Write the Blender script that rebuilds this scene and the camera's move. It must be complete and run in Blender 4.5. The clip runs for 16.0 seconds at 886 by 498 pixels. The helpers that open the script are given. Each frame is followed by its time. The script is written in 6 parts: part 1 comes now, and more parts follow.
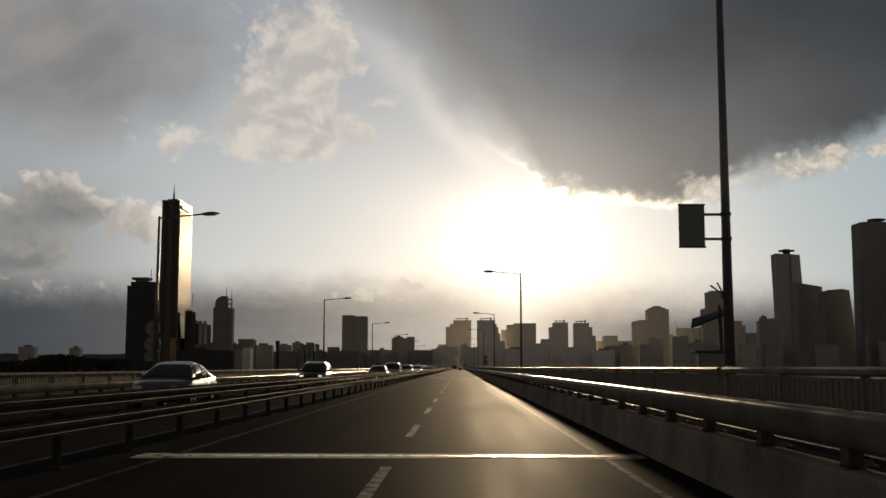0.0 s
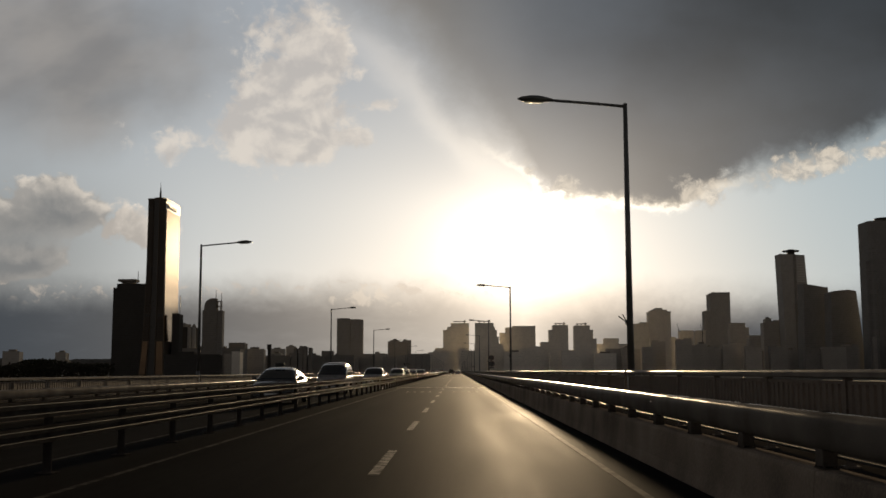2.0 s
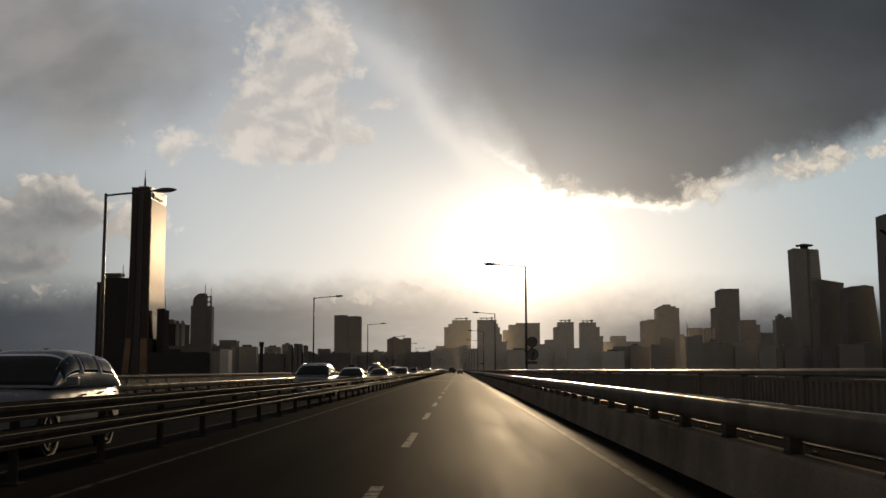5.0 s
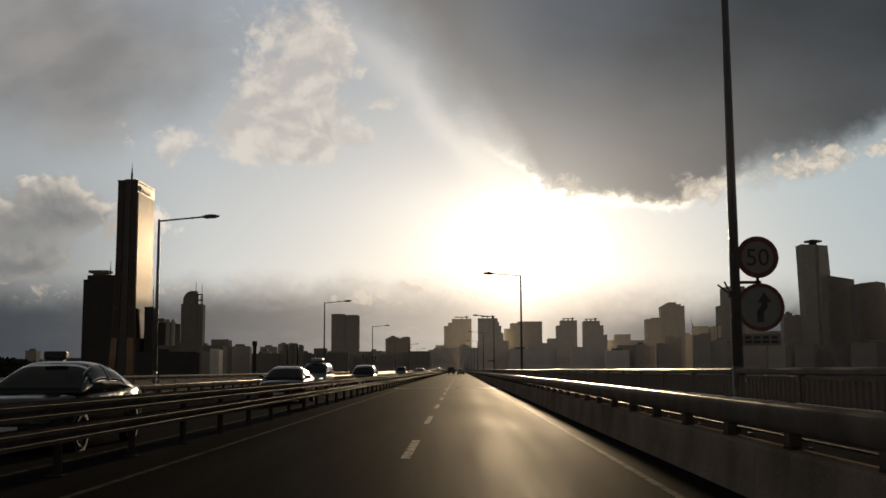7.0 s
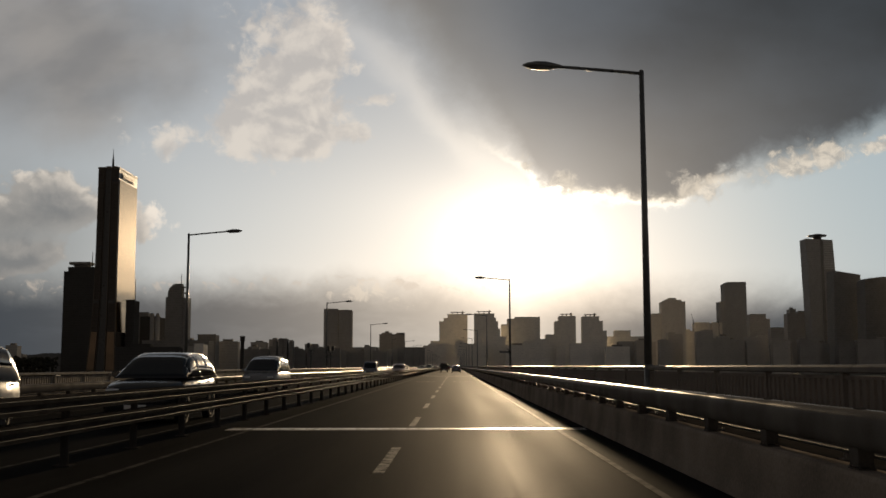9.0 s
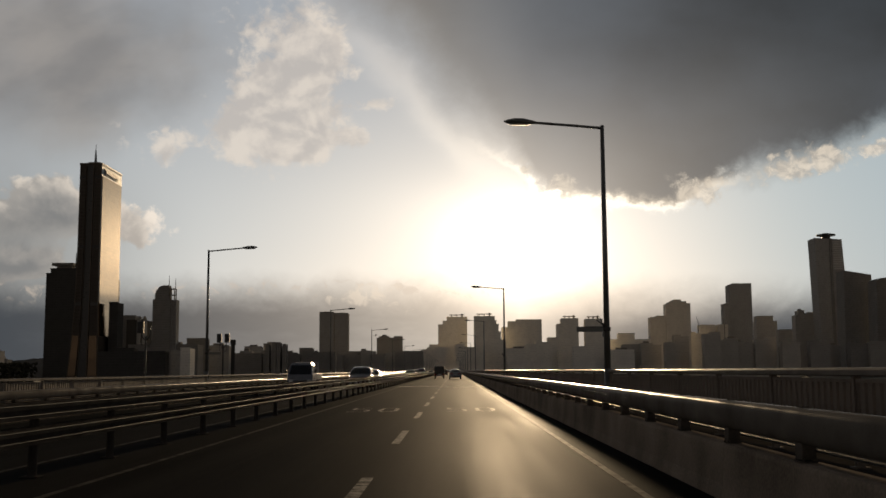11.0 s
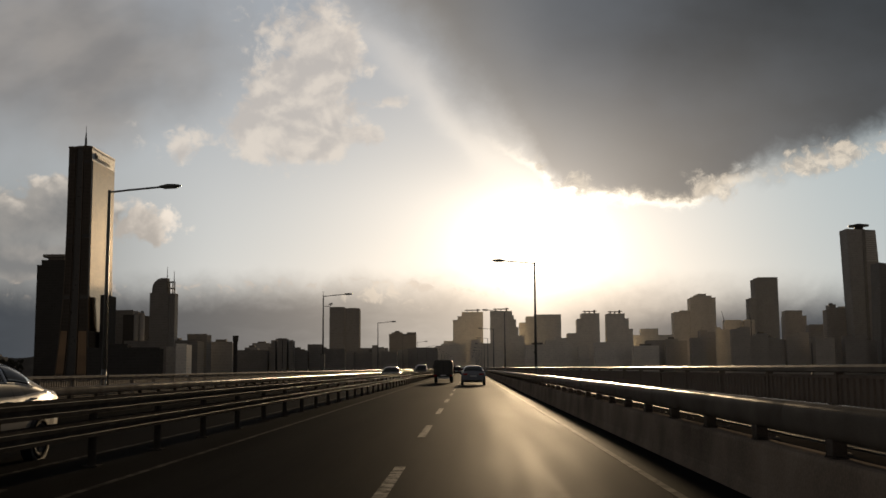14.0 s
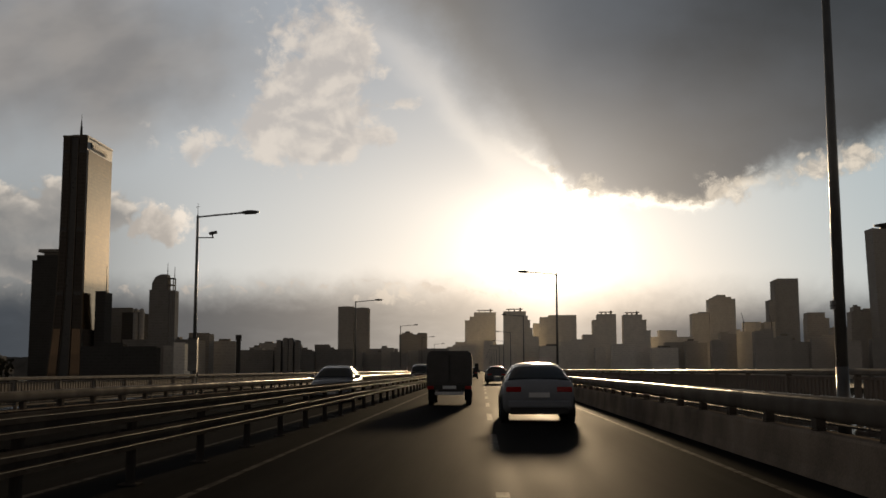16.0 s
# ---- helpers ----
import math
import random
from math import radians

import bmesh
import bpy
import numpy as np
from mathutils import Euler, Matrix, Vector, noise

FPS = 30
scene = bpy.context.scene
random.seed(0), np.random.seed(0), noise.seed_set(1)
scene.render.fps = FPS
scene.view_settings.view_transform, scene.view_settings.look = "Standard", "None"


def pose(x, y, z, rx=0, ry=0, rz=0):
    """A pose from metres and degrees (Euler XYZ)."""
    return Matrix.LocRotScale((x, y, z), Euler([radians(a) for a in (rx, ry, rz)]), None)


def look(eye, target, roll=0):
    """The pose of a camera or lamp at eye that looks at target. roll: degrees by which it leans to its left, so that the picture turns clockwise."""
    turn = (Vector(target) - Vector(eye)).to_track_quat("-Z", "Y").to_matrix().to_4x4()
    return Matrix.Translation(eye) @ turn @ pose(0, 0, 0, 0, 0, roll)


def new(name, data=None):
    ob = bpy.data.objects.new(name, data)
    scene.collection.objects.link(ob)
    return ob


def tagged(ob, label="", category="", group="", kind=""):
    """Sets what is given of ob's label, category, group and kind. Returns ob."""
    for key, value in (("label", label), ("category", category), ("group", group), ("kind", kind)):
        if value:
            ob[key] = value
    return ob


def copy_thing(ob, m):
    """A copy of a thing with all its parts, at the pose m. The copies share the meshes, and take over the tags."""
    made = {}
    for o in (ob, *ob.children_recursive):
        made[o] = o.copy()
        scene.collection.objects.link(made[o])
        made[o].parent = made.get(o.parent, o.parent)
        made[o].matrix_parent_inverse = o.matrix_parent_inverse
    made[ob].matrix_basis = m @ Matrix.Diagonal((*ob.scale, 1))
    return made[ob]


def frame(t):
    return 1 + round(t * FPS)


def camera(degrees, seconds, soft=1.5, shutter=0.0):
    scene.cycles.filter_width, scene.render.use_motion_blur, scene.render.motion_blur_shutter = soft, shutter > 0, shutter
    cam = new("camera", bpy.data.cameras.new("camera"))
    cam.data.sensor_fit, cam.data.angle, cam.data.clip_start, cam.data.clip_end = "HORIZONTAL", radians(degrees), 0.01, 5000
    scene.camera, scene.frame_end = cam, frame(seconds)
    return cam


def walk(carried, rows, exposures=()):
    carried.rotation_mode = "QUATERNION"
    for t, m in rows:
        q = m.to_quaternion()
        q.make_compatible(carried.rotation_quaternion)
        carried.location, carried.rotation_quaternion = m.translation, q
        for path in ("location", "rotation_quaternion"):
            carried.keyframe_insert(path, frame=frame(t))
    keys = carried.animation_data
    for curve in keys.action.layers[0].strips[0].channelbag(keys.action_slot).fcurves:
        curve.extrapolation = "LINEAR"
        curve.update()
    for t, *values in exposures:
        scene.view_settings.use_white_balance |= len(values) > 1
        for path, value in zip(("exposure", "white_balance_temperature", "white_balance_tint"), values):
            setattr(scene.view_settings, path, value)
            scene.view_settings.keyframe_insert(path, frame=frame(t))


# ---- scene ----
cam = camera(45.94, 16.0, soft=1.6)
PATH = [
    (0, pose(0.000, 54.96, 1.35, 96.458, -0.050, 0.918)),
    (0.5, pose(0.057, 68.15, 1.35, 96.496, 0.105, 0.965)),
    (1, pose(0.092, 81.37, 1.35, 96.614, 0.081, 0.867)),
    (1.5, pose(0.109, 94.54, 1.35, 96.722, 0.042, 0.766)),
    (2, pose(0.113, 107.59, 1.35, 96.672, 0.124, 0.793)),
    (2.5, pose(0.103, 120.58, 1.35, 96.770, 0.145, 0.901)),
    (3, pose(0.079, 133.58, 1.35, 96.719, 0.141, 0.960)),
    (3.5, pose(0.048, 146.62, 1.35, 96.687, 0.131, 0.934)),
    (4, pose(0.017, 159.75, 1.35, 96.594, 0.124, 0.846)),
    (6.5, pose(-0.138, 227.66, 1.35, 96.621, 0.165, 0.942)),
    (7, pose(-0.160, 241.32, 1.35, 96.597, 0.271, 0.891)),
    (7.5, pose(-0.145, 254.93, 1.35, 96.589, 0.526, 0.788)),
    (8, pose(-0.108, 268.58, 1.35, 96.524, 0.383, 0.674)),
    (8.5, pose(-0.064, 282.42, 1.35, 96.472, 0.335, 0.600)),
    (9, pose(-0.018, 296.33, 1.35, 96.406, 0.130, 0.653)),
    (11.5, pose(0.136, 366.69, 1.35, 96.660, 0.429, 0.680)),
    (12, pose(0.159, 380.22, 1.35, 96.602, 0.524, 0.766)),
    (12.5, pose(0.178, 393.80, 1.35, 96.617, 0.499, 0.768)),
    (13, pose(0.191, 407.56, 1.35, 96.569, 0.348, 0.827)),
    (13.5, pose(0.141, 421.45, 1.35, 96.556, 0.305, 1.127)),
    (14, pose(-0.028, 435.45, 1.35, 96.501, 0.396, 1.470)),
    (14.5, pose(-0.284, 449.44, 1.35, 96.538, 0.312, 1.789)),
    (15, pose(-0.596, 463.29, 1.35, 96.548, 0.173, 1.976)),
    (15.5, pose(-0.910, 476.93, 1.35, 96.589, 0.106, 2.053)),
    (16, pose(-1.222, 490.58, 1.35, 96.595, 0.079, 2.102)),
]
walk(cam, PATH, exposures=((0, 0.02, 6650, 10), (0.6, 0.07, 6650, 10), (8.0, 0.07, 6650, 10), (12.0, 0.09, 6750, 11), (16, 0.08, 6750, 11)))

# ---------------------------------------------------------------- world and sun
SUN_AZ, SUN_EL = 3.4, 6.9          # degrees right of the bridge's line, and above the horizon

world = bpy.data.worlds.new("world")
world.use_nodes = True
scene.world = world
WT = world.node_tree
WT.nodes.clear()


class V:
    """A number socket of the sky's node tree, with arithmetic."""

    def __init__(self, s):
        self.s = s

    def __add__(self, o): return op("ADD", self, o)
    def __radd__(self, o): return op("ADD", o, self)
    def __sub__(self, o): return op("SUBTRACT", self, o)
    def __rsub__(self, o): return op("SUBTRACT", o, self)
    def __mul__(self, o): return op("MULTIPLY", self, o)
    def __rmul__(self, o): return op("MULTIPLY", o, self)
    def __truediv__(self, o): return op("DIVIDE", self, o)


def feed(socket, value):
    if isinstance(value, V):
        WT.links.new(value.s, socket)
    else:
        socket.default_value = value


def op(kind, a, b=0.0, c=0.0, clamp=False):
    n = WT.nodes.new("ShaderNodeMath")
    n.operation, n.use_clamp = kind, clamp
    for i, x in enumerate((a, b, c)):
        feed(n.inputs[i], x)
    return V(n.outputs[0])


def step(lo, hi, x):
    n = WT.nodes.new("ShaderNodeMapRange")
    n.interpolation_type = "SMOOTHSTEP"
    for i, v in enumerate((x, lo, hi, 0.0, 1.0)):
        feed(n.inputs[i], v)
    return V(n.outputs[0])


def gauss(x):
    return op("EXPONENT", op("MULTIPLY", op("MULTIPLY", x, x), -1.0))


def fade(x):
    return op("EXPONENT", op("MULTIPLY", x, -1.0))


def fbm(x, y, scale, detail=6.0, rough=0.55, seed=0.0, twist=0.0):
    c = WT.nodes.new("ShaderNodeCombineXYZ")
    for i, v in enumerate((x, y, seed)):
        feed(c.inputs[i], v)
    n = WT.nodes.new("ShaderNodeTexNoise")
    WT.links.new(c.outputs[0], n.inputs["Vector"])
    for key, v in (("Scale", scale), ("Detail", detail), ("Roughness", rough), ("Distortion", twist)):
        n.inputs[key].default_value = v
    return V(n.outputs[0])


def curve1d(x, points, x0, x1, y0, y1):
    """A smooth function of x through a few points."""
    n = WT.nodes.new("ShaderNodeValToRGB")
    n.color_ramp.interpolation = "EASE" if len(points) < 3 else "LINEAR"
    feed(n.inputs[0], (x - x0) / (x1 - x0))
    e = n.color_ramp.elements
    while len(e) < len(points):
        e.new(0.5)
    for el, (px, py) in zip(e, points):
        el.position = (px - x0) / (x1 - x0)
        v = (py - y0) / (y1 - y0)
        el.color = (v, v, v, 1)
    s = WT.nodes.new("ShaderNodeSeparateColor")
    WT.links.new(n.outputs[0], s.inputs[0])
    return V(s.outputs[0]) * (y1 - y0) + y0


def rgb(r, g, b):
    n = WT.nodes.new("ShaderNodeCombineColor")
    for i, v in enumerate((r, g, b)):
        feed(n.inputs[i], v)
    return V(n.outputs[0])


def over(fac, below, above):
    n = WT.nodes.new("ShaderNodeMix")
    n.data_type = "RGBA"
    n.clamp_factor = True
    feed(n.inputs[0], fac)
    for i, v in ((6, below), (7, above)):
        feed(n.inputs[i], v if isinstance(v, V) else (*v, 1))
    return V(n.outputs[2])


def plus(a, b, fac=1.0):
    n = WT.nodes.new("ShaderNodeMix")
    n.data_type, n.blend_type, n.clamp_factor = "RGBA", "ADD", False
    feed(n.inputs[0], fac)
    for i, v in ((6, a), (7, b)):
        feed(n.inputs[i], v if isinstance(v, V) else (*v, 1))
    return V(n.outputs[2])


def times_rgb(c, k):
    n = WT.nodes.new("ShaderNodeVectorMath")
    n.operation = "SCALE"
    feed(n.inputs[0], c)
    feed(n.inputs["Scale"], k)
    return V(n.outputs[0])


def sky():
    tc = WT.nodes.new("ShaderNodeTexCoord")
    # a flat chart of the western sky, about 3 degrees to the unit, x right and y down, round a point 6.5 degrees up
    turn = WT.nodes.new("ShaderNodeVectorRotate")
    turn.rotation_type, turn.invert = "EULER_XYZ", True
    turn.inputs["Rotation"].default_value = (radians(6.52), 0, radians(0.67))
    WT.links.new(tc.outputs["Generated"], turn.inputs["Vector"])
    sp = WT.nodes.new("ShaderNodeSeparateXYZ")
    WT.links.new(turn.outputs[0], sp.inputs[0])
    dx, dy, dz = (V(sp.outputs[i]) for i in range(3))
    ahead = op("MAXIMUM", dy, 0.2)
    X = dx / ahead * 18.5 + 7.84
    Y = 4.41 - dz / ahead * 18.5

    big = fbm(X, Y, 0.55, 4, 0.5, 3.1)
    mid = fbm(X, Y * 1.15, 1.5, 7, 0.58, 7.7, 0.3)
    fine = fbm(X, Y * 1.1, 4.2, 8, 0.62, 1.9, 0.5)
    sx, sy = X - 9.22, Y - 4.33
    above = 1.0 - step(-1.6, -0.2, sy)
    rc = op("SQRT", sx * sx * 0.8 + sy * sy * 1.15)
    r = op("SQRT", sx * sx * 0.8 + sy * sy * (1.1 + above * 1.7))

    # clear air: the sky model, and the pale haze of a low sun
    ns = WT.nodes.new("ShaderNodeTexSky")
    ns.sky_type, ns.sun_disc = "NISHITA", False
    ns.sun_elevation, ns.sun_rotation = radians(SUN_EL), radians(SUN_AZ)
    ns.air_density, ns.dust_density, ns.altitude = 1.0, 1.5, 20
    clear = times_rgb(V(ns.outputs[0]), 0.05)
    low = step(0.0, 5.6, Y)
    haze = over(low, (0.29, 0.355, 0.43), (0.445, 0.53, 0.59))
    haze = over(step(10.3, 14.5, X) * 0.85, haze, (0.305, 0.425, 0.51))
    haze = times_rgb(haze, 1.0 - (1.0 - step(-0.5, 4.0, X)) * 0.16)
    clear = over(0.92, clear, haze)
    clear = plus(clear, (1.0, 0.90, 0.74), fade(r / 1.3) * 0.66)
    clear = plus(clear, (1.0, 0.90, 0.74), fade(r / 3.0) * 0.38)

    # thicker grey air low on the left
    murk = (1.0 - step(-1.0, 3.8, X)) * step(2.6, 4.2, Y)
    clear = over(murk * 0.85, clear, (0.195, 0.207, 0.212))

    # high grey veil, upper left
    veil = gauss((X - 0.8) / 3.9) * gauss((Y - 0.8) / 1.9)
    veil = step(0.15, 0.95, veil + (big - 0.5) * 0.9)
    soft_n = fbm(X * 0.8 + Y * 0.5, Y * 1.3, 0.8, 4, 0.45, 4.2)
    col = over(veil * 0.85, clear, over(step(0.3, 0.72, soft_n), (0.188, 0.192, 0.197), (0.28, 0.277, 0.272)))

    # broken cumulus left of the sun
    def puff(cx, cy, rx, ry):
        return gauss((X - cx) / rx) * gauss((Y - cy) / ry)

    def billow(ox, oy):
        return fbm(X + ox, Y * 1.1 + oy, 1.25, 5, 0.5, 11.3, 0.25)
    bil = billow(0.0, 0.0)
    dens = puff(5.2, 1.05, 0.95, 1.2) * 1.15 + puff(5.85, 1.05, 0.42, 0.5) * 0.6 + puff(5.5, 2.5, 0.4, 0.35) * 0.5 + puff(5.05, 2.3, 0.8, 0.6) + puff(4.25, 2.1, 0.5, 0.6) * 0.9 + puff(3.05, 2.5, 0.45, 0.34) * 0.95
    dens = dens + puff(6.3, 2.4, 0.36, 0.22) * 0.75 + puff(6.8, 1.8, 0.42, 0.15) * 0.8 + puff(2.1, 2.6, 0.35, 0.4) * 0.5 + puff(2.1, 3.6, 0.4, 0.25) * 0.6
    edge = dens * 0.95 + (mid - 0.5) * 1.4 + (fine - 0.5) * 1.15 + (bil - 0.5) * 0.5
    m = step(0.30, 0.82, edge) * step(0.04, 0.16, dens)
    slope = (bil - billow(0.13, 0.15)) * 3.6 + (mid - 0.5) * 0.7 + (fine - 0.5) * 0.55
    lit = step(-0.45, 0.45, slope + (0.7 - op("MINIMUM", edge, 1.1)) * 0.35)
    col = over(m * 0.72, col, over(lit, (0.475, 0.465, 0.45), (0.69, 0.66, 0.605)))

    # grey cumulus low on the left, bright along its upper edges
    def dens_at(ox, oy):
        def pf(cx, cy, rx, ry):
            return gauss((X + (ox - cx)) / rx) * gauss((Y + (oy - cy)) / ry)
        return pf(1.1, 3.68, 0.95, 0.56) + pf(0.25, 4.58, 0.95, 0.34) + pf(-1.0, 3.9, 1.1, 0.9)
    dens = dens_at(0.0, 0.0)
    e2 = dens + (bil - 0.5) * 0.9 + (mid - 0.5) * 0.55 + (fine - 0.5) * 0.28
    sag = step(3.85, 4.4, Y) * (1.0 - step(4.15, 4.45, Y + (mid - 0.5) * 0.5))
    m = step(0.36, 0.52, e2) * (1.0 - sag * 0.7)
    ahead_e = dens_at(0.07, -0.13) + (billow(0.07, -0.143) - 0.5) * 0.9 + (mid - 0.5) * 0.55
    face = e2 - ahead_e
    rim = step(0.05, 0.24, face) * (1.0 - step(0.5, 0.85, e2))
    body = over(step(0.42, 1.0, e2 - slope * 0.25), (0.31, 0.315, 0.31), (0.185, 0.2, 0.21))
    body = over(step(-0.05, 0.3, face) * 0.5, body, (0.38, 0.378, 0.365))
    col = over(m * 0.93, col, over(rim * 0.8, body, (0.66, 0.635, 0.58)))

    # a bright scrap of cumulus beside the tall tower
    scrap = puff(2.3, 3.92, 0.72, 0.46)
    e4 = scrap + (bil - 0.5) * 1.1 + (mid - 0.5) * 1.3 + (fine - 0.5) * 0.7
    m = step(0.45, 0.7, e4) * step(0.12, 0.3, scrap)
    face = step(-0.35, 0.45, (X - 2.45) * 0.7 - (Y - 3.95) * 0.7 + slope * 0.5)
    col = over(m * 0.95, col, over(face, (0.40, 0.39, 0.37), (0.78, 0.75, 0.69)))

    # cloud bank along the horizon
    away = op("ABSOLUTE", sx)
    side = step(-0.2, 0.2, sx)
    reach = op("ADD", op("MULTIPLY", 2.9, 1.0 - side), side * 1.45)
    warm = fade(away / reach)
    top = 5.0 + step(8.0, 11.0, X) * 0.2
    soft = 0.34 + step(5.0, 11.0, X) * 0.12
    hang = Y + (mid - 0.5) * 0.42 + (fine - 0.5) * 0.12 - top
    m = step(soft * -1.0, soft * 1.6, hang)
    bank = rgb(0.024 + warm * 0.72, 0.038 + warm * 0.66, 0.056 + warm * 0.565)
    bank = over(step(0.45, 0.7, fbm(X, Y * 3.0, 0.9, 6, 0.55, 5.0)) * 0.35, bank, times_rgb(bank, 1.35))
    crest = step(-0.1, 0.05, hang) * (1.0 - step(0.08, 0.3, hang)) * step(0.5, 0.66, fine) * (1.0 - step(8.0, 9.5, X))
    col = over(m * 0.99, col, bank)
    col = over(crest * 0.5, col, (0.55, 0.50, 0.44))

    # peach light low round the sun
    blush = fade(away / 2.0) * gauss((Y - 5.15) / 0.85)
    col = plus(col, (0.60, 0.44, 0.26), blush * 0.34)

    # small lit scraps over the bank
    dens = puff(6.7, 5.08, 0.45, 0.2) + puff(7.0, 5.45, 0.4, 0.2) + puff(6.2, 5.25, 0.5, 0.16) + puff(4.0, 5.12, 0.5, 0.15)
    e5 = dens * 0.8 + (mid - 0.5) * 1.8 + (fine - 0.5) * 2.4
    m = step(0.6, 1.15, e5) * step(0.1, 0.5, dens)
    col = over(m * 0.42, col, over(step(4.0, 6.5, X), (0.46, 0.44, 0.42), (0.88, 0.80, 0.67)))

    # the great dark cloud, its hem from the upper left to the right
    hem = curve1d(X + (big - 0.5) * 0.7, ((4.0, -2.5), (5.9, 0.0), (7.3, 1.25), (8.1, 2.35), (9.1, 2.9), (9.55, 3.35), (10.3, 3.42), (11.2, 3.6),
                  (12.0, 3.6), (12.7, 3.22), (13.6, 3.02), (14.6, 2.82), (15.7, 2.28), (18.0, 1.2), (24.0, -0.5)), 0.0, 26.0, -3.0, 5.0)
    d = hem - Y
    ragged = d + (mid - 0.5) * 0.6 + (fine - 0.5) * 0.3
    left = 1.0 - step(8.0, 10.2, X)
    right = step(12.3, 13.6, X)
    wide = 0.07 + left * 1.0 + right * 0.4
    m = step(wide * -0.8, wide * 1.3, ragged - left * 0.3)
    glow = fade(rc / 1.92) * (1.0 - step(0.6, 3.2, d) * 0.45)
    smooth_n = fbm(X * 0.7, Y * 1.2, 0.7, 4, 0.45, 8.4)
    deep = 0.049 + (1.0 - step(5.5, 12.5, X)) * step(-5.0, 0.5, Y) * 0.14 + (smooth_n - 0.5) * 0.06 + (mid - 0.5) * 0.012
    deep = deep * (1.0 - step(10.0, 15.5, X) * (1.0 - step(-1.0, 3.2, Y)) * 0.54)
    tan = 1.0 - step(6.0, 10.8, X)
    dark = rgb(deep * (0.77 + tan * 0.25) + glow * 0.74, deep + glow * 0.675, deep * (1.3 - tan * 0.36) + glow * 0.57)
    col = over(m * 0.97, col, dark)
    # the lit fringe on its left side
    fringe = gauss((d + 0.25 + (mid - 0.5) * 0.5) / 0.42) * left * step(-1.5, 1.2, Y)
    col = plus(col, (0.36, 0.31, 0.235), fringe * 0.34)
    under = gauss((X - 8.65) / 0.75) * gauss((Y - 2.7) / 0.6)
    col = plus(col, (0.52, 0.44, 0.31), under * 0.10)
    shine = gauss((ragged - 0.02) / 0.09) * (1.0 - left) * (1.0 - right * 0.85) * (0.2 + fade(r / 2.4) * 1.2)
    col = plus(col, (0.82, 0.74, 0.58), shine * 0.9)
    dens = puff(12.4, 3.35, 0.5, 0.32) + puff(13.9, 2.98, 0.7, 0.28) + puff(14.7, 2.78, 0.5, 0.24) + puff(15.6, 2.6, 0.4, 0.2) + puff(10.0, 3.25, 0.25, 0.3) + puff(9.35, 3.0, 0.2, 0.35)
    e3 = dens * 0.75 + (mid - 0.5) * 2.2 + (fine - 0.5) * 1.1
    m = step(0.42, 0.85, e3) * step(0.08, 0.25, dens)
    col = over(m * 0.75, col, over(step(0.35, 0.65, fine), (0.40, 0.385, 0.35), (0.74, 0.69, 0.59)))

    # the sun's own glare in the thin cloud
    core = gauss(op("SQRT", sx * sx * 0.75 + sy * sy * 1.35) / 0.84)
    col = plus(col, (1.0, 0.91, 0.76), core * 0.95)
    col = plus(col, (1.0, 0.88, 0.62), gauss(r / 0.45) * 3.0)

    # the sky behind and overhead: dim evening cloud
    back = over(step(0.3, 0.7, fbm(dx * 3.0, dz * 4.0, 1.0, 5, 0.5, 2.0)), (0.032, 0.037, 0.046), (0.055, 0.06, 0.068))
    # unseen bright band low behind, raised to light the facing walls
    back = over(1.0 - step(0.0, 0.5, dz), back, (0.33, 0.30, 0.265))
    front = step(0.22, 0.75, dy)
    col = over(front, back, col)
    tint = WT.nodes.new("ShaderNodeVectorMath")
    tint.operation = "MULTIPLY"
    WT.links.new(col.s, tint.inputs[0])
    tint.inputs[1].default_value = (1.055, 1.0, 0.96)      # evening air
    bg = WT.nodes.new("ShaderNodeBackground")
    WT.links.new(tint.outputs[0], bg.inputs[0])
    bg.inputs[1].default_value = 1.0
    out = WT.nodes.new("ShaderNodeOutputWorld")
    WT.links.new(bg.outputs[0], out.inputs[0])


sky()

sun = new("sun", bpy.data.lights.new("sun", "SUN"))
sun.data.energy, sun.data.angle, sun.data.color = 3.4, radians(2.0), (1.0, 0.75, 0.46)
sun.matrix_world = look((0, 0, 0), (-math.sin(radians(SUN_AZ)), -math.cos(radians(SUN_AZ)), -math.tan(radians(SUN_EL))))

# ---------------------------------------------------------------- materials


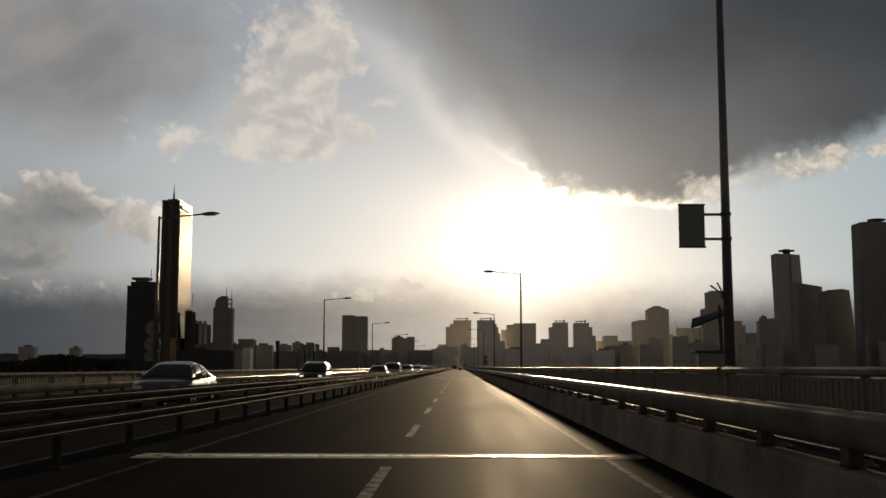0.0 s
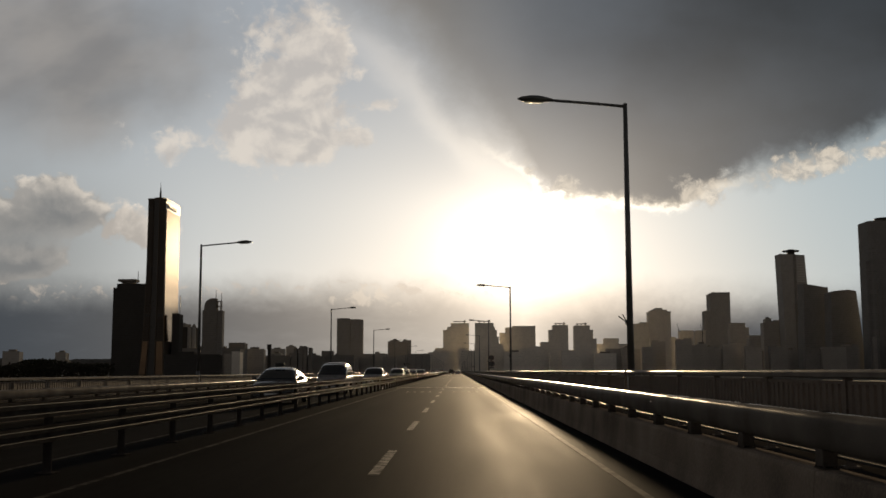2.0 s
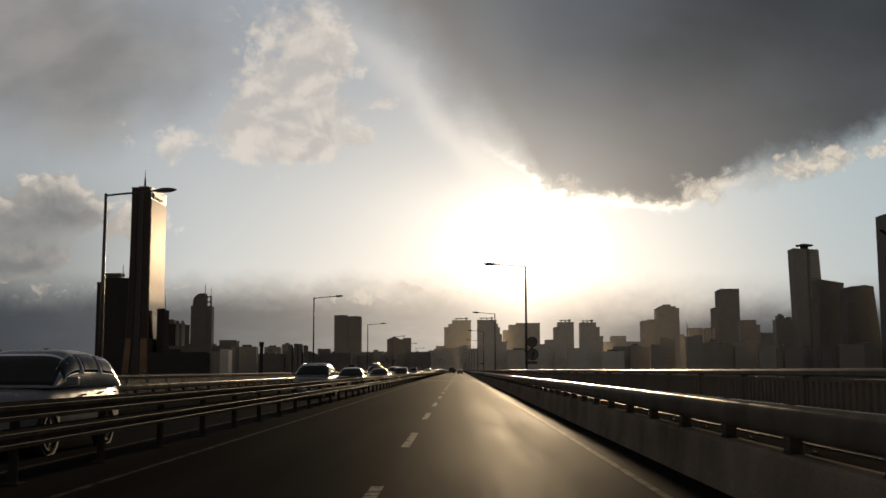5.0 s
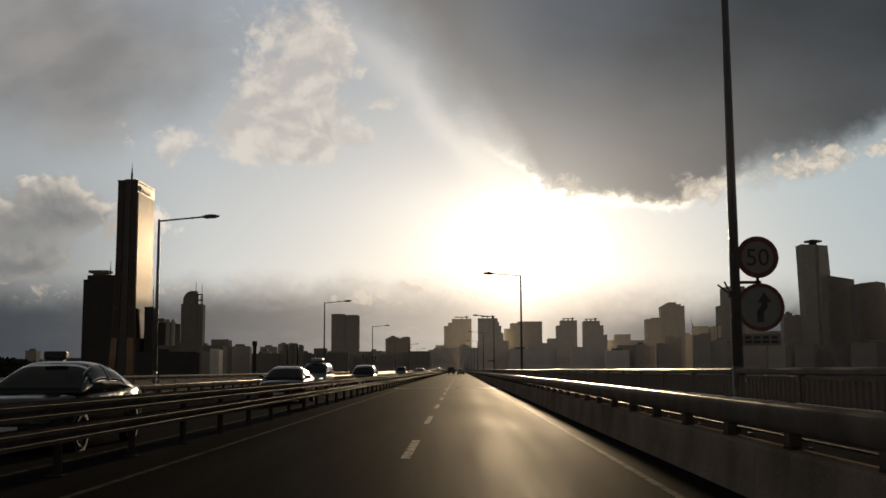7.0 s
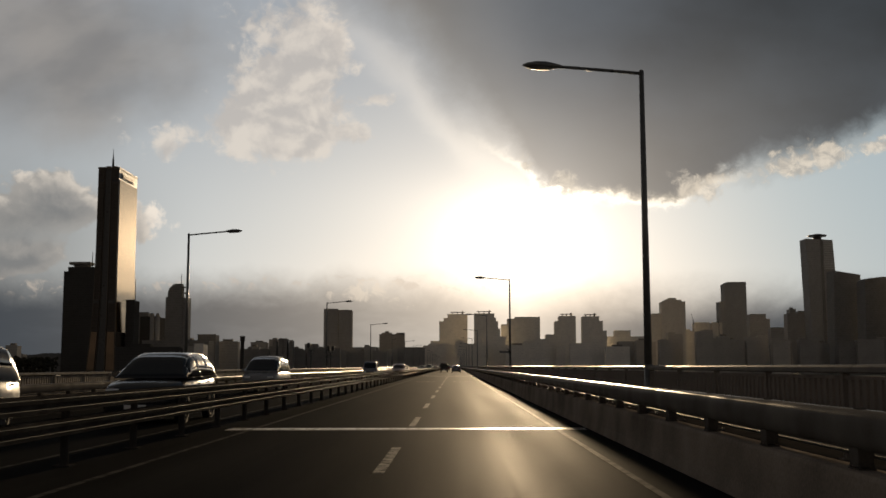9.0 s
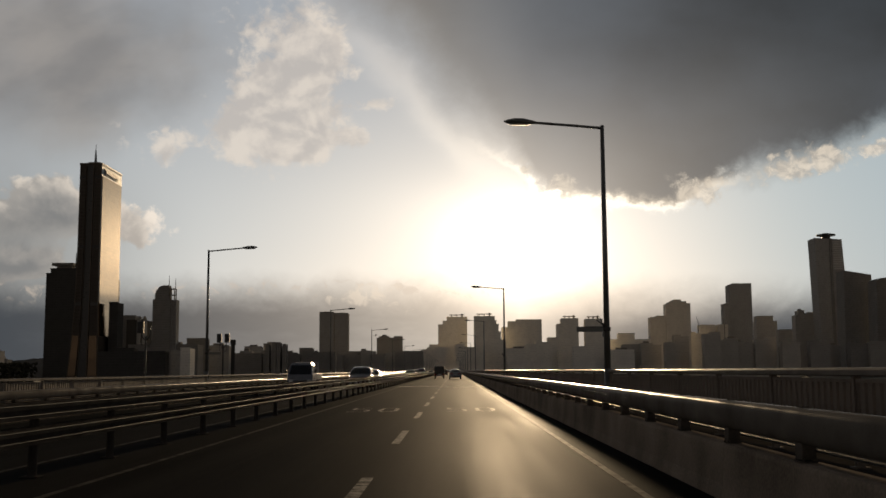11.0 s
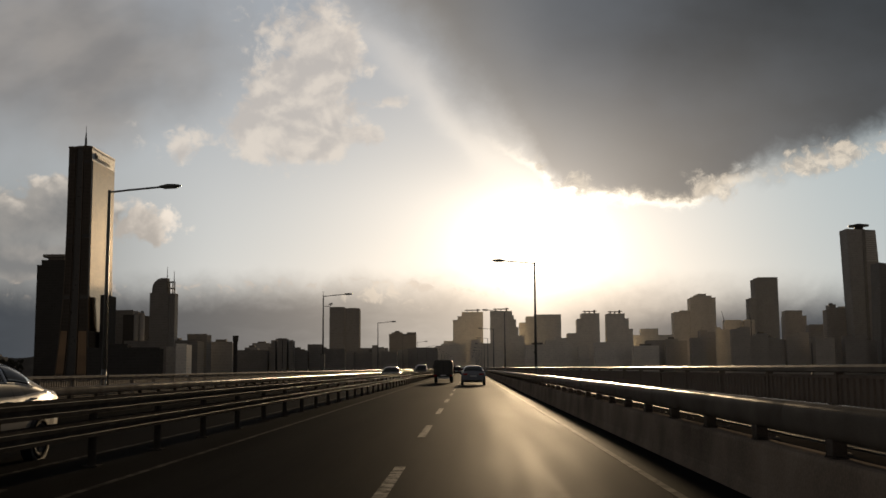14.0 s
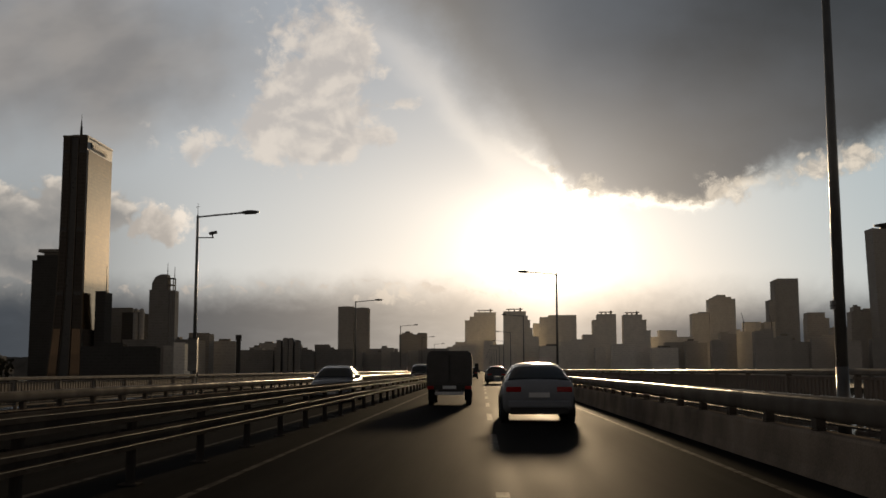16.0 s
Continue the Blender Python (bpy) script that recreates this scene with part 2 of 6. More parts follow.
def material(name, base, rough=0.6, metal=0.0, scale=3.0, vary=0.25, bump=0.0, fine=40.0, spec=0.5, coat=0.0):
    """A surface with stains at one scale and grain at another, in metres."""
    m = bpy.data.materials.new(name)
    m.use_nodes = True
    nt = m.node_tree
    b = nt.nodes["Principled BSDF"]
    tc = nt.nodes.new("ShaderNodeTexCoord")
    n1 = nt.nodes.new("ShaderNodeTexNoise")
    n1.inputs["Scale"].default_value, n1.inputs["Detail"].default_value = scale, 5
    n2 = nt.nodes.new("ShaderNodeTexNoise")
    n2.inputs["Scale"].default_value, n2.inputs["Detail"].default_value = fine, 3
    for n in (n1, n2):
        nt.links.new(tc.outputs["Object"], n.inputs["Vector"])
    add = nt.nodes.new("ShaderNodeMath")
    add.operation = "MULTIPLY_ADD"
    nt.links.new(n2.outputs[0], add.inputs[0])
    add.inputs[1].default_value = 0.4
    nt.links.new(n1.outputs[0], add.inputs[2])
    ramp = nt.nodes.new("ShaderNodeMapRange")
    ramp.inputs[1].default_value, ramp.inputs[2].default_value = 0.45, 0.95
    ramp.inputs[3].default_value, ramp.inputs[4].default_value = 1 - vary, 1 + vary
    nt.links.new(add.outputs[0], ramp.inputs[0])
    sc = nt.nodes.new("ShaderNodeVectorMath")
    sc.operation = "SCALE"
    sc.inputs[0].default_value = base
    nt.links.new(ramp.outputs[0], sc.inputs["Scale"])
    nt.links.new(sc.outputs[0], b.inputs["Base Color"])
    rr = nt.nodes.new("ShaderNodeMapRange")
    rr.inputs[1].default_value, rr.inputs[2].default_value = 0.3, 0.8
    rr.inputs[3].default_value, rr.inputs[4].default_value = max(rough - 0.1, 0.02), min(rough + 0.1, 1)
    nt.links.new(n1.outputs[0], rr.inputs[0])
    nt.links.new(rr.outputs[0], b.inputs["Roughness"])
    b.inputs["Metallic"].default_value = metal
    b.inputs["Specular IOR Level"].default_value = spec
    b.inputs["Coat Weight"].default_value = coat
    b.inputs["Coat Roughness"].default_value = 0.05
    if bump:
        bp = nt.nodes.new("ShaderNodeBump")
        bp.inputs["Strength"].default_value, bp.inputs["Distance"].default_value = bump, 0.01
        nt.links.new(n2.outputs[0], bp.inputs["Height"])
        nt.links.new(bp.outputs[0], b.inputs["Normal"])
    return m


def asphalt_material():
    m = bpy.data.materials.new("asphalt")
    m.use_nodes = True
    nt = m.node_tree
    b = nt.nodes["Principled BSDF"]
    tc = nt.nodes.new("ShaderNodeTexCoord")
    sep = nt.nodes.new("ShaderNodeSeparateXYZ")
    nt.links.new(tc.outputs["Object"], sep.inputs[0])

    def noise_at(scale, detail, stretch=(1, 1, 1), rough=0.5):
        mp = nt.nodes.new("ShaderNodeMapping")
        mp.inputs["Scale"].default_value = stretch
        nt.links.new(tc.outputs["Object"], mp.inputs[0])
        n = nt.nodes.new("ShaderNodeTexNoise")
        n.inputs["Scale"].default_value, n.inputs["Detail"].default_value, n.inputs["Roughness"].default_value = scale, detail, rough
        nt.links.new(mp.outputs[0], n.inputs["Vector"])
        return n.outputs[0]

    def math_(kind, a, c):
        n = nt.nodes.new("ShaderNodeMath")
        n.operation = kind
        for i, v in enumerate((a, c)):
            if isinstance(v, (int, float)):
                n.inputs[i].default_value = v
            else:
                nt.links.new(v, n.inputs[i])
        return n.outputs[0]
    grain = noise_at(90, 2)
    stones = noise_at(28, 3, (1, 0.6, 1), 0.7)
    patch = noise_at(0.35, 5, (1, 0.25, 1))
    streak = noise_at(1.9, 5, (1, 0.025, 1), 0.6)
    fine_streak = noise_at(9.0, 3, (1, 0.02, 1), 0.6)
    # polished wheel tracks, two to the lane
    track = math_("COSINE", math_("MULTIPLY", math_("ADD", sep.outputs[0], 0.2), 2 * math.pi / 1.62), 0)
    tone = math_("ADD", math_("MULTIPLY", grain, 0.25), math_("MULTIPLY", patch, 0.45))
    tone = math_("ADD", tone, math_("MULTIPLY", streak, 0.42))
    tone = math_("ADD", tone, math_("MULTIPLY", fine_streak, 0.25))
    tone = math_("ADD", tone, math_("MULTIPLY", stones, 0.25))
    tone = math_("SUBTRACT", tone, 0.13)
    tone = math_("ADD", tone, math_("MULTIPLY", track, 0.05))
    ramp = nt.nodes.new("ShaderNodeValToRGB")
    e = ramp.color_ramp.elements
    e[0].position, e[0].color = 0.40, (0.0075, 0.0074, 0.0072, 1)
    e[1].position, e[1].color = 0.95, (0.0250, 0.0245, 0.0240, 1)
    nt.links.new(tone, ramp.inputs[0])
    nt.links.new(ramp.outputs[0], b.inputs["Base Color"])
    rr = nt.nodes.new("ShaderNodeMapRange")
    rr.inputs[1].default_value, rr.inputs[2].default_value = 0.35, 0.95
    rr.inputs[3].default_value, rr.inputs[4].default_value = 0.45, 0.70
    nt.links.new(tone, rr.inputs[0])
    nt.links.new(rr.outputs[0], b.inputs["Roughness"])
    b.inputs["Specular IOR Level"].default_value = 0.00022
    bp = nt.nodes.new("ShaderNodeBump")
    bp.inputs["Strength"].default_value, bp.inputs["Distance"].default_value = 0.4, 0.006
    nt.links.new(math_("ADD", grain, stones), bp.inputs["Height"])
    nt.links.new(bp.outputs[0], b.inputs["Normal"])
    return m


def worn_paint_material(name, base, spec=0.0004):
    """Road paint that has worn through to the asphalt in places."""
    m = bpy.data.materials.new(name)
    m.use_nodes = True
    nt = m.node_tree
    b = nt.nodes["Principled BSDF"]
    tc = nt.nodes.new("ShaderNodeTexCoord")
    n = nt.nodes.new("ShaderNodeTexNoise")
    n.inputs["Scale"].default_value, n.inputs["Detail"].default_value, n.inputs["Roughness"].default_value = 3.5, 8, 0.7
    nt.links.new(tc.outputs["Object"], n.inputs["Vector"])
    ramp = nt.nodes.new("ShaderNodeValToRGB")
    e = ramp.color_ramp.elements
    e[0].position, e[0].color = 0.40, (0.024, 0.0235, 0.023, 1)
    e[1].position, e[1].color = 0.58, (*base, 1)
    nt.links.new(n.outputs[0], ramp.inputs[0])
    nt.links.new(ramp.outputs[0], b.inputs["Base Color"])
    b.inputs["Roughness"].default_value = 0.62
    b.inputs["Specular IOR Level"].default_value = spec
    return m


def facade_material(name, wall, glass, floor=3.3, bay=3.0, share=0.6, rough=0.2, metal=0.0, slab=0.75):
    """A distant facade: rows of windows between floor slabs and piers."""
    m = bpy.data.materials.new(name)
    m.use_nodes = True
    nt = m.node_tree
    b = nt.nodes["Principled BSDF"]
    tc = nt.nodes.new("ShaderNodeTexCoord")
    sep = nt.nodes.new("ShaderNodeSeparateXYZ")
    nt.links.new(tc.outputs["Object"], sep.inputs[0])

    def math_(kind, a, c=0.0):
        n = nt.nodes.new("ShaderNodeMath")
        n.operation = kind
        for i, v in enumerate((a, c)):
            if isinstance(v, (int, float)):
                n.inputs[i].default_value = v
            else:
                nt.links.new(v, n.inputs[i])
        return n.outputs[0]
    run = math_("ADD", sep.outputs[0], sep.outputs[1])
    fz = math_("FRACT", math_("DIVIDE", sep.outputs[2], floor))
    fx = math_("FRACT", math_("DIVIDE", run, bay))
    win = math_("MULTIPLY", math_("LESS_THAN", fz, share), math_("LESS_THAN", fx, 0.78))
    cell = nt.nodes.new("ShaderNodeCombineXYZ")
    nt.links.new(math_("FLOOR", math_("DIVIDE", sep.outputs[2], floor)), cell.inputs[2])
    nt.links.new(math_("FLOOR", math_("DIVIDE", run, bay)), cell.inputs[0])
    wn = nt.nodes.new("ShaderNodeTexWhiteNoise")
    nt.links.new(cell.outputs[0], wn.inputs[0])
    n = nt.nodes.new("ShaderNodeTexNoise")
    n.inputs["Scale"].default_value, n.inputs["Detail"].default_value = 0.05, 6
    nt.links.new(tc.outputs["Object"], n.inputs["Vector"])
    stain = nt.nodes.new("ShaderNodeMapRange")
    stain.inputs[1].default_value, stain.inputs[2].default_value = 0.3, 0.7
    stain.inputs[3].default_value, stain.inputs[4].default_value = 0.9, 1.1
    nt.links.new(n.outputs[0], stain.inputs[0])
    ws = nt.nodes.new("ShaderNodeVectorMath")
    ws.operation = "SCALE"
    ws.inputs[0].default_value = wall
    nt.links.new(stain.outputs[0], ws.inputs["Scale"])
    gs = nt.nodes.new("ShaderNodeVectorMath")
    gs.operation = "SCALE"
    gs.inputs[0].default_value = glass
    nt.links.new(math_("ADD", math_("MULTIPLY", wn.outputs[0], 0.22), 0.89), gs.inputs["Scale"])
    mix = nt.nodes.new("ShaderNodeMix")
    mix.data_type = "RGBA"
    nt.links.new(win, mix.inputs[0])
    nt.links.new(ws.outputs[0], mix.inputs[6])
    nt.links.new(gs.outputs[0], mix.inputs[7])
    nt.links.new(mix.outputs[2], b.inputs["Base Color"])
    rg = nt.nodes.new("ShaderNodeMapRange")
    rg.inputs[3].default_value, rg.inputs[4].default_value = slab, rough
    nt.links.new(win, rg.inputs[0])
    nt.links.new(rg.outputs[0], b.inputs["Roughness"])
    b.inputs["Specular IOR Level"].default_value = 0.08 if metal else 0.0
    if metal:
        b.inputs["Metallic"].default_value = metal
    return m


ASPHALT = asphalt_material()
PAINT_W = worn_paint_material("road_paint_white", (0.22, 0.21, 0.19), 0.0008)
PAINT_OLD = worn_paint_material("road_paint_old", (0.11, 0.104, 0.092))
PAINT_Y = worn_paint_material("road_paint_pale", (0.07, 0.066, 0.06), 0.0006)
CONCRETE = material("concrete", (0.22, 0.205, 0.185), 0.9, 0, 0.9, 0.35, 0.5, 30, 0.02)
PARAPET = material("brown_parapet_concrete", (0.25, 0.208, 0.168), 0.9, 0, 0.7, 0.45, 0.5, 30, 0.0)
PAVING = material("paving", (0.045, 0.041, 0.037), 0.95, 0, 1.2, 0.3, 0.4, 25, 0.0)
GALV = material("dull_galvanised_steel", (0.055, 0.05, 0.046), 0.8, 0.0, 2.5, 0.35, 0.12, 60, 0.0)
# a lighter, browner copy of the dull steel for the guard posts
POSTSTEEL = material("brown_post_steel", (0.12, 0.107, 0.093), 0.8, 0.0, 2.5, 0.35, 0.12, 60, 0.0)
# brighter than the beams, so that pipe and added beads read as lit lines
BEAD = material("light_catching_steel", (0.085, 0.086, 0.087), 0.55, 0.0, 2.0, 0.35, 0.1, 60, 0.005)
RAILSTEEL = material("weathered_rail_steel", (0.14, 0.126, 0.11), 0.2, 0.0, 1.5, 0.3, 0.03, 80, 0.00045)
BRONZE = material("brown_painted_steel", (0.18, 0.155, 0.132), 0.7, 0.0, 2.0, 0.3, 0.08, 60, 0.01)
RAILTOP = material("brown_grey_rail_cap", (0.17, 0.155, 0.138), 0.4, 0.0, 1.8, 0.3, 0.06, 60, 0.003)
LAMPGREY = material("grey_painted_pole", (0.13, 0.13, 0.125), 0.42, 0.3, 1.6, 0.3, 0.05, 50)
DARKSTEEL = material("dark_steel", (0.035, 0.034, 0.033), 0.5, 0.3, 2.0, 0.3, 0.1, 40)
JOINTSTEEL = material("worn_joint_steel", (0.55, 0.53, 0.50), 0.3, 0.95, 4.0, 0.3, 0.15, 60)
LENS = material("lamp_lens", (0.22, 0.22, 0.21), 0.5, 0, 3, 0.1, 0, 40, 0.1)
SIGNBACK = material("sign_sheet_aluminium", (0.16, 0.165, 0.16), 0.5, 0.5, 2, 0.2)
SIGNWHITE = material("sign_white", (0.20, 0.187, 0.17), 0.7, 0, 4, 0.12)
SIGNRED = material("sign_red", (0.13, 0.04, 0.036), 0.7, 0, 4, 0.12)
SIGNBLACK = material("sign_black", (0.02, 0.02, 0.02), 0.5, 0, 4, 0.12)
SIGNBLUE = material("sign_blue", (0.03, 0.10, 0.35), 0.45, 0, 4, 0.12)
SOLAR = material("solar_glass", (0.015, 0.017, 0.025), 0.5, 0.0, 4, 0.2, 0, 40, 0.1)
RUBBER = material("tyre_rubber", (0.02, 0.02, 0.02), 0.85, 0, 8, 0.2, 0.3, 60, 0.02)
RIM = material("alloy_rim", (0.10, 0.10, 0.104), 0.6, 0.0, 6, 0.25, 0, 40, 0.02)
CARGLASS = material("car_glass", (0.012, 0.014, 0.016), 0.05, 0, 1, 0.1, 0, 10, 0.3)
CHROME = material("chrome", (0.75, 0.75, 0.75), 0.08, 1.0, 3, 0.1)
TRIM = material("black_plastic_trim", (0.025, 0.025, 0.025), 0.55, 0, 6, 0.2, 0.1, 80)
HEADLAMP = material("headlamp_glass", (0.80, 0.82, 0.84), 0.06, 0.3, 4, 0.1)
TAILRED = material("tail_lamp_red", (0.35, 0.012, 0.012), 0.12, 0, 4, 0.1)
PLATE = material("number_plate_white", (0.7, 0.7, 0.7), 0.5, 0, 4, 0.1)
SILVER = material("silver_car_paint", (0.25, 0.262, 0.285), 0.25, 0.0, 2, 0.06, 0, 200, 0.06, 0.0)
WHITEPAINT = material("white_car_paint", (0.24, 0.24, 0.24), 0.3, 0.0, 2, 0.06, 0, 200, 0.05, 0.0)
BLACKPAINT = material("black_car_paint", (0.022, 0.022, 0.024), 0.14, 0.0, 2, 0.1, 0, 200, 0.4, 0.0)
GREYPAINT = material("grey_car_paint", (0.10, 0.103, 0.107), 0.24, 0.2, 2, 0.08, 0, 200, 0.12, 0.0)
BLUEPAINT = material("pale_blue_truck_paint", (0.13, 0.145, 0.175), 0.35, 0.1, 2, 0.1, 0, 100, 0.5, 0.4)
LEDLIGHT = material("lit_headlamp", (0.8, 0.8, 0.8), 0.2)
LEDLIGHT.node_tree.nodes["Principled BSDF"].inputs["Emission Color"].default_value = (1.0, 0.97, 0.9, 1)
LEDLIGHT.node_tree.nodes["Principled BSDF"].inputs["Emission Strength"].default_value = 2.5
TARP = material("dark_cargo_panel", (0.055, 0.052, 0.05), 0.6, 0, 1.5, 0.35, 0.2, 20)
LEAVES = material("winter_foliage", (0.05, 0.048, 0.035), 0.9, 0, 0.3, 0.4, 0, 2, 0.05)
# the hills' colour is lightened to stand for haze
HILLHAZE = material("hazed_hill_wood", (0.13, 0.122, 0.108), 0.95, 0, 0.03, 0.3, 0, 0.4, 0.0)
WATER = material("river_water", (0.03, 0.04, 0.045), 0.12, 0, 0.02, 0.2, 0.6, 0.6)
LAND = material("river_bank_ground", (0.09, 0.085, 0.06), 0.9, 0, 0.02, 0.4, 0.4, 1.0)
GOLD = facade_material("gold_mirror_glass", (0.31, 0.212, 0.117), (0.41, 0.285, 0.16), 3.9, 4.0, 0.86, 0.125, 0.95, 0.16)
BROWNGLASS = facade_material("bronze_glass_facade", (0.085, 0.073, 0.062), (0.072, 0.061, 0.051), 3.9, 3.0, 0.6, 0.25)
# haze is put into these wall colours: lighter with distance and towards the sun
DARKBLOCK = facade_material("dark_apartment_facade", (0.075, 0.072, 0.069), (0.066, 0.064, 0.061), 3.1, 3.4, 0.5, 0.5)
OFFICE = facade_material("grey_office_facade", (0.42, 0.398, 0.368), (0.375, 0.356, 0.33), 4.0, 2.4, 0.62, 0.4)
MIDHAZE = facade_material("dull_hazed_facade", (0.255, 0.245, 0.23), (0.228, 0.219, 0.206), 3.1, 3.2, 0.5, 0.5)
DUSKHAZE = facade_material("dusky_hazed_facade", (0.335, 0.318, 0.295), (0.30, 0.285, 0.265), 3.1, 3.0, 0.45, 0.6)
QUIETHAZE = facade_material("grey_brown_hazed_facade", (0.47, 0.44, 0.395), (0.43, 0.403, 0.362), 3.1, 3.0, 0.45, 0.6)
PALEHAZE = facade_material("pale_hazed_facade", (0.80, 0.76, 0.69), (0.73, 0.695, 0.63), 3.0, 3.2, 0.42, 0.6)
CREAMHAZE = facade_material("cream_hazed_facade", (0.84, 0.79, 0.70), (0.77, 0.725, 0.645), 3.0, 3.6, 0.42, 0.6)
WARMHAZE = facade_material("warm_grey_hazed_facade", (0.64, 0.605, 0.545), (0.58, 0.548, 0.495), 3.2, 3.0, 0.45, 0.6)
BLUEGLASS = facade_material("blue_grey_glass_facade", (0.34, 0.335, 0.325), (0.30, 0.296, 0.288), 4.1, 1.8, 0.75, 0.3)
BLACKGLASS = facade_material("dark_glass_facade", (0.23, 0.225, 0.216), (0.205, 0.2, 0.193), 4.0, 2.0, 0.7, 0.6)

# ---------------------------------------------------------------- mesh helpers


def part(name, bm, mat, parent=None, label="", smooth=False):
    """Links a bmesh as one mesh object under a thing or a part."""
    me = bpy.data.meshes.new(name)
    bm.to_mesh(me)
    bm.free()
    me.materials.append(mat)
    if smooth:
        for p in me.polygons:
            p.use_smooth = True
    ob = new(name, me)
    ob.parent = parent
    if label:
        tagged(ob, label)
    return ob


def share(name, data, parent, m):
    ob = new(name, data)
    ob.parent = parent
    ob.matrix_basis = m
    return ob


def thing(name, m, label, category, group="", kind=""):
    e = new(name)
    e.empty_display_size = 0.3
    e.matrix_basis = m
    return tagged(e, label, category, group, kind)


def box(bm, x0, x1, y0, y1, z0, z1, bevel=0.0):
    r = bmesh.ops.create_cube(bm, size=1.0)
    vs = r["verts"]
    for v in vs:
        v.co = Vector((x0 + (v.co.x + 0.5) * (x1 - x0), y0 + (v.co.y + 0.5) * (y1 - y0), z0 + (v.co.z + 0.5) * (z1 - z0)))
    if bevel:
        es = list({e for v in vs for e in v.link_edges})
        bmesh.ops.bevel(bm, geom=es, offset=bevel, segments=2, affect="EDGES", profile=0.5)
    return bm


def boxes(*rows, bevel=0.0):
    bm = bmesh.new()
    for r in rows:
        box(bm, *r, bevel=bevel)
    return bm


def tube(bm, p0, p1, r0, r1=None, n=12, caps=True):
    r1 = r0 if r1 is None else r1
    p0, p1 = Vector(p0), Vector(p1)
    q = (p1 - p0).to_track_quat("Z", "Y")
    rings = []
    for p, r in ((p0, r0), (p1, r1)):
        rings.append([bm.verts.new(p + q @ Vector((r * math.cos(2 * math.pi * i / n), r * math.sin(2 * math.pi * i / n), 0))) for i in range(n)])
    for i in range(n):
        bm.faces.new((rings[0][i], rings[0][(i + 1) % n], rings[1][(i + 1) % n], rings[1][i]))
    if caps:
        bm.faces.new(rings[0][::-1])
        bm.faces.new(rings[1])
    return bm


def extrude_y(bm, outline, y0, y1, cuts=1):
    """A closed outline in x and z, drawn out along y."""
    rings = []
    for k in range(cuts + 1):
        y = y0 + (y1 - y0) * k / cuts
        rings.append([bm.verts.new((x, y, z)) for x, z in outline])
    n = len(outline)
    for a, b in zip(rings, rings[1:]):
        for i in range(n):
            bm.faces.new((a[i], a[(i + 1) % n], b[(i + 1) % n], b[i]))
    bm.faces.new(rings[0][::-1])
    bm.faces.new(rings[-1])
    bmesh.ops.recalc_face_normals(bm, faces=bm.faces)
    return bm


def loft(bm, rings, closed=True):
    rows = [[bm.verts.new(p) for p in r] for r in rings]
    n = len(rows[0])
    for a, b in zip(rows, rows[1:]):
        for i in range(n):
            bm.faces.new((a[i], a[(i + 1) % n], b[(i + 1) % n], b[i]))
    if closed:
        bm.faces.new(rows[0][::-1])
        bm.faces.new(rows[-1])
    bmesh.ops.recalc_face_normals(bm, faces=bm.faces)
    return bm


def structure(name, bm, mat, label, category, smooth=False):
    return tagged(part(name, bm, mat, None, "", smooth), label, category, "", "structure")

# ---------------------------------------------------------------- the large structure
Y0, Y1 = -70.0, 1400.0            # the bridge's ends
BAY = 62.0                        # from lamp to lamp
LAMP_R, LAMP_L = 2.185 * BAY, 1.69 * BAY
X_DASH, X_EDGE_R, X_EDGE_L = -1.0, 2.16, -4.42

structure("water", boxes((-4500, 4500, -600, 4900, -17.0, -16.0)), WATER, "dark river water far below the bridge", "river")
bank = bmesh.new()
extrude_y(bank, [(-4500, -16.5), (4500, -16.5), (4500, -13.0), (-4500, -13.0)], 1330, 4900)
structure("ground", bank, LAND, "dull green-brown river bank under the city", "ground")

deck = bmesh.new()
extrude_y(deck, [(-14.9, -0.35), (-12.5, -0.6), (-9, -2.4), (0, -2.4), (3.0, -0.6), (5.2, -0.35), (5.2, -0.012), (-14.9, -0.012)], Y0, Y1, 8)
structure("bridge_deck", deck, CONCRETE, "grey concrete bridge deck with tapered edges", "bridge deck")
road = boxes((-12.35, 2.86, Y0, Y1, -0.02, 0.0))
structure("road", road, ASPHALT, "dark worn asphalt road with polished wheel tracks", "road")
bm = bmesh.new()
extrude_y(bm, [(-11, -2.4), (1, -2.4), (0.4, -4.0), (-1.5, -5.0), (-1.5, -16.4), (-8.5, -16.4), (-8.5, -5.0), (-10.4, -4.0)], -1.3, 1.3)
pier = structure("pier", bm, CONCRETE, "grey concrete bridge pier standing in the river", "bridge pier")
pier.matrix_basis = pose(0, 71.2, 0)
for k in range(1, 11):
    copy_thing(pier, pose(0, 71.2 + 124.1 * k, 0))
structure("pavement_right", boxes((3.14, 5.15, Y0, Y1, -0.011, 0.24)), PAVING, "grey paved footway behind the parapet", "footway")
structure("pavement_left", boxes((-14.85, -12.36, Y0, Y1, -0.011, 0.24)), PAVING, "grey paved footway across the road", "footway")


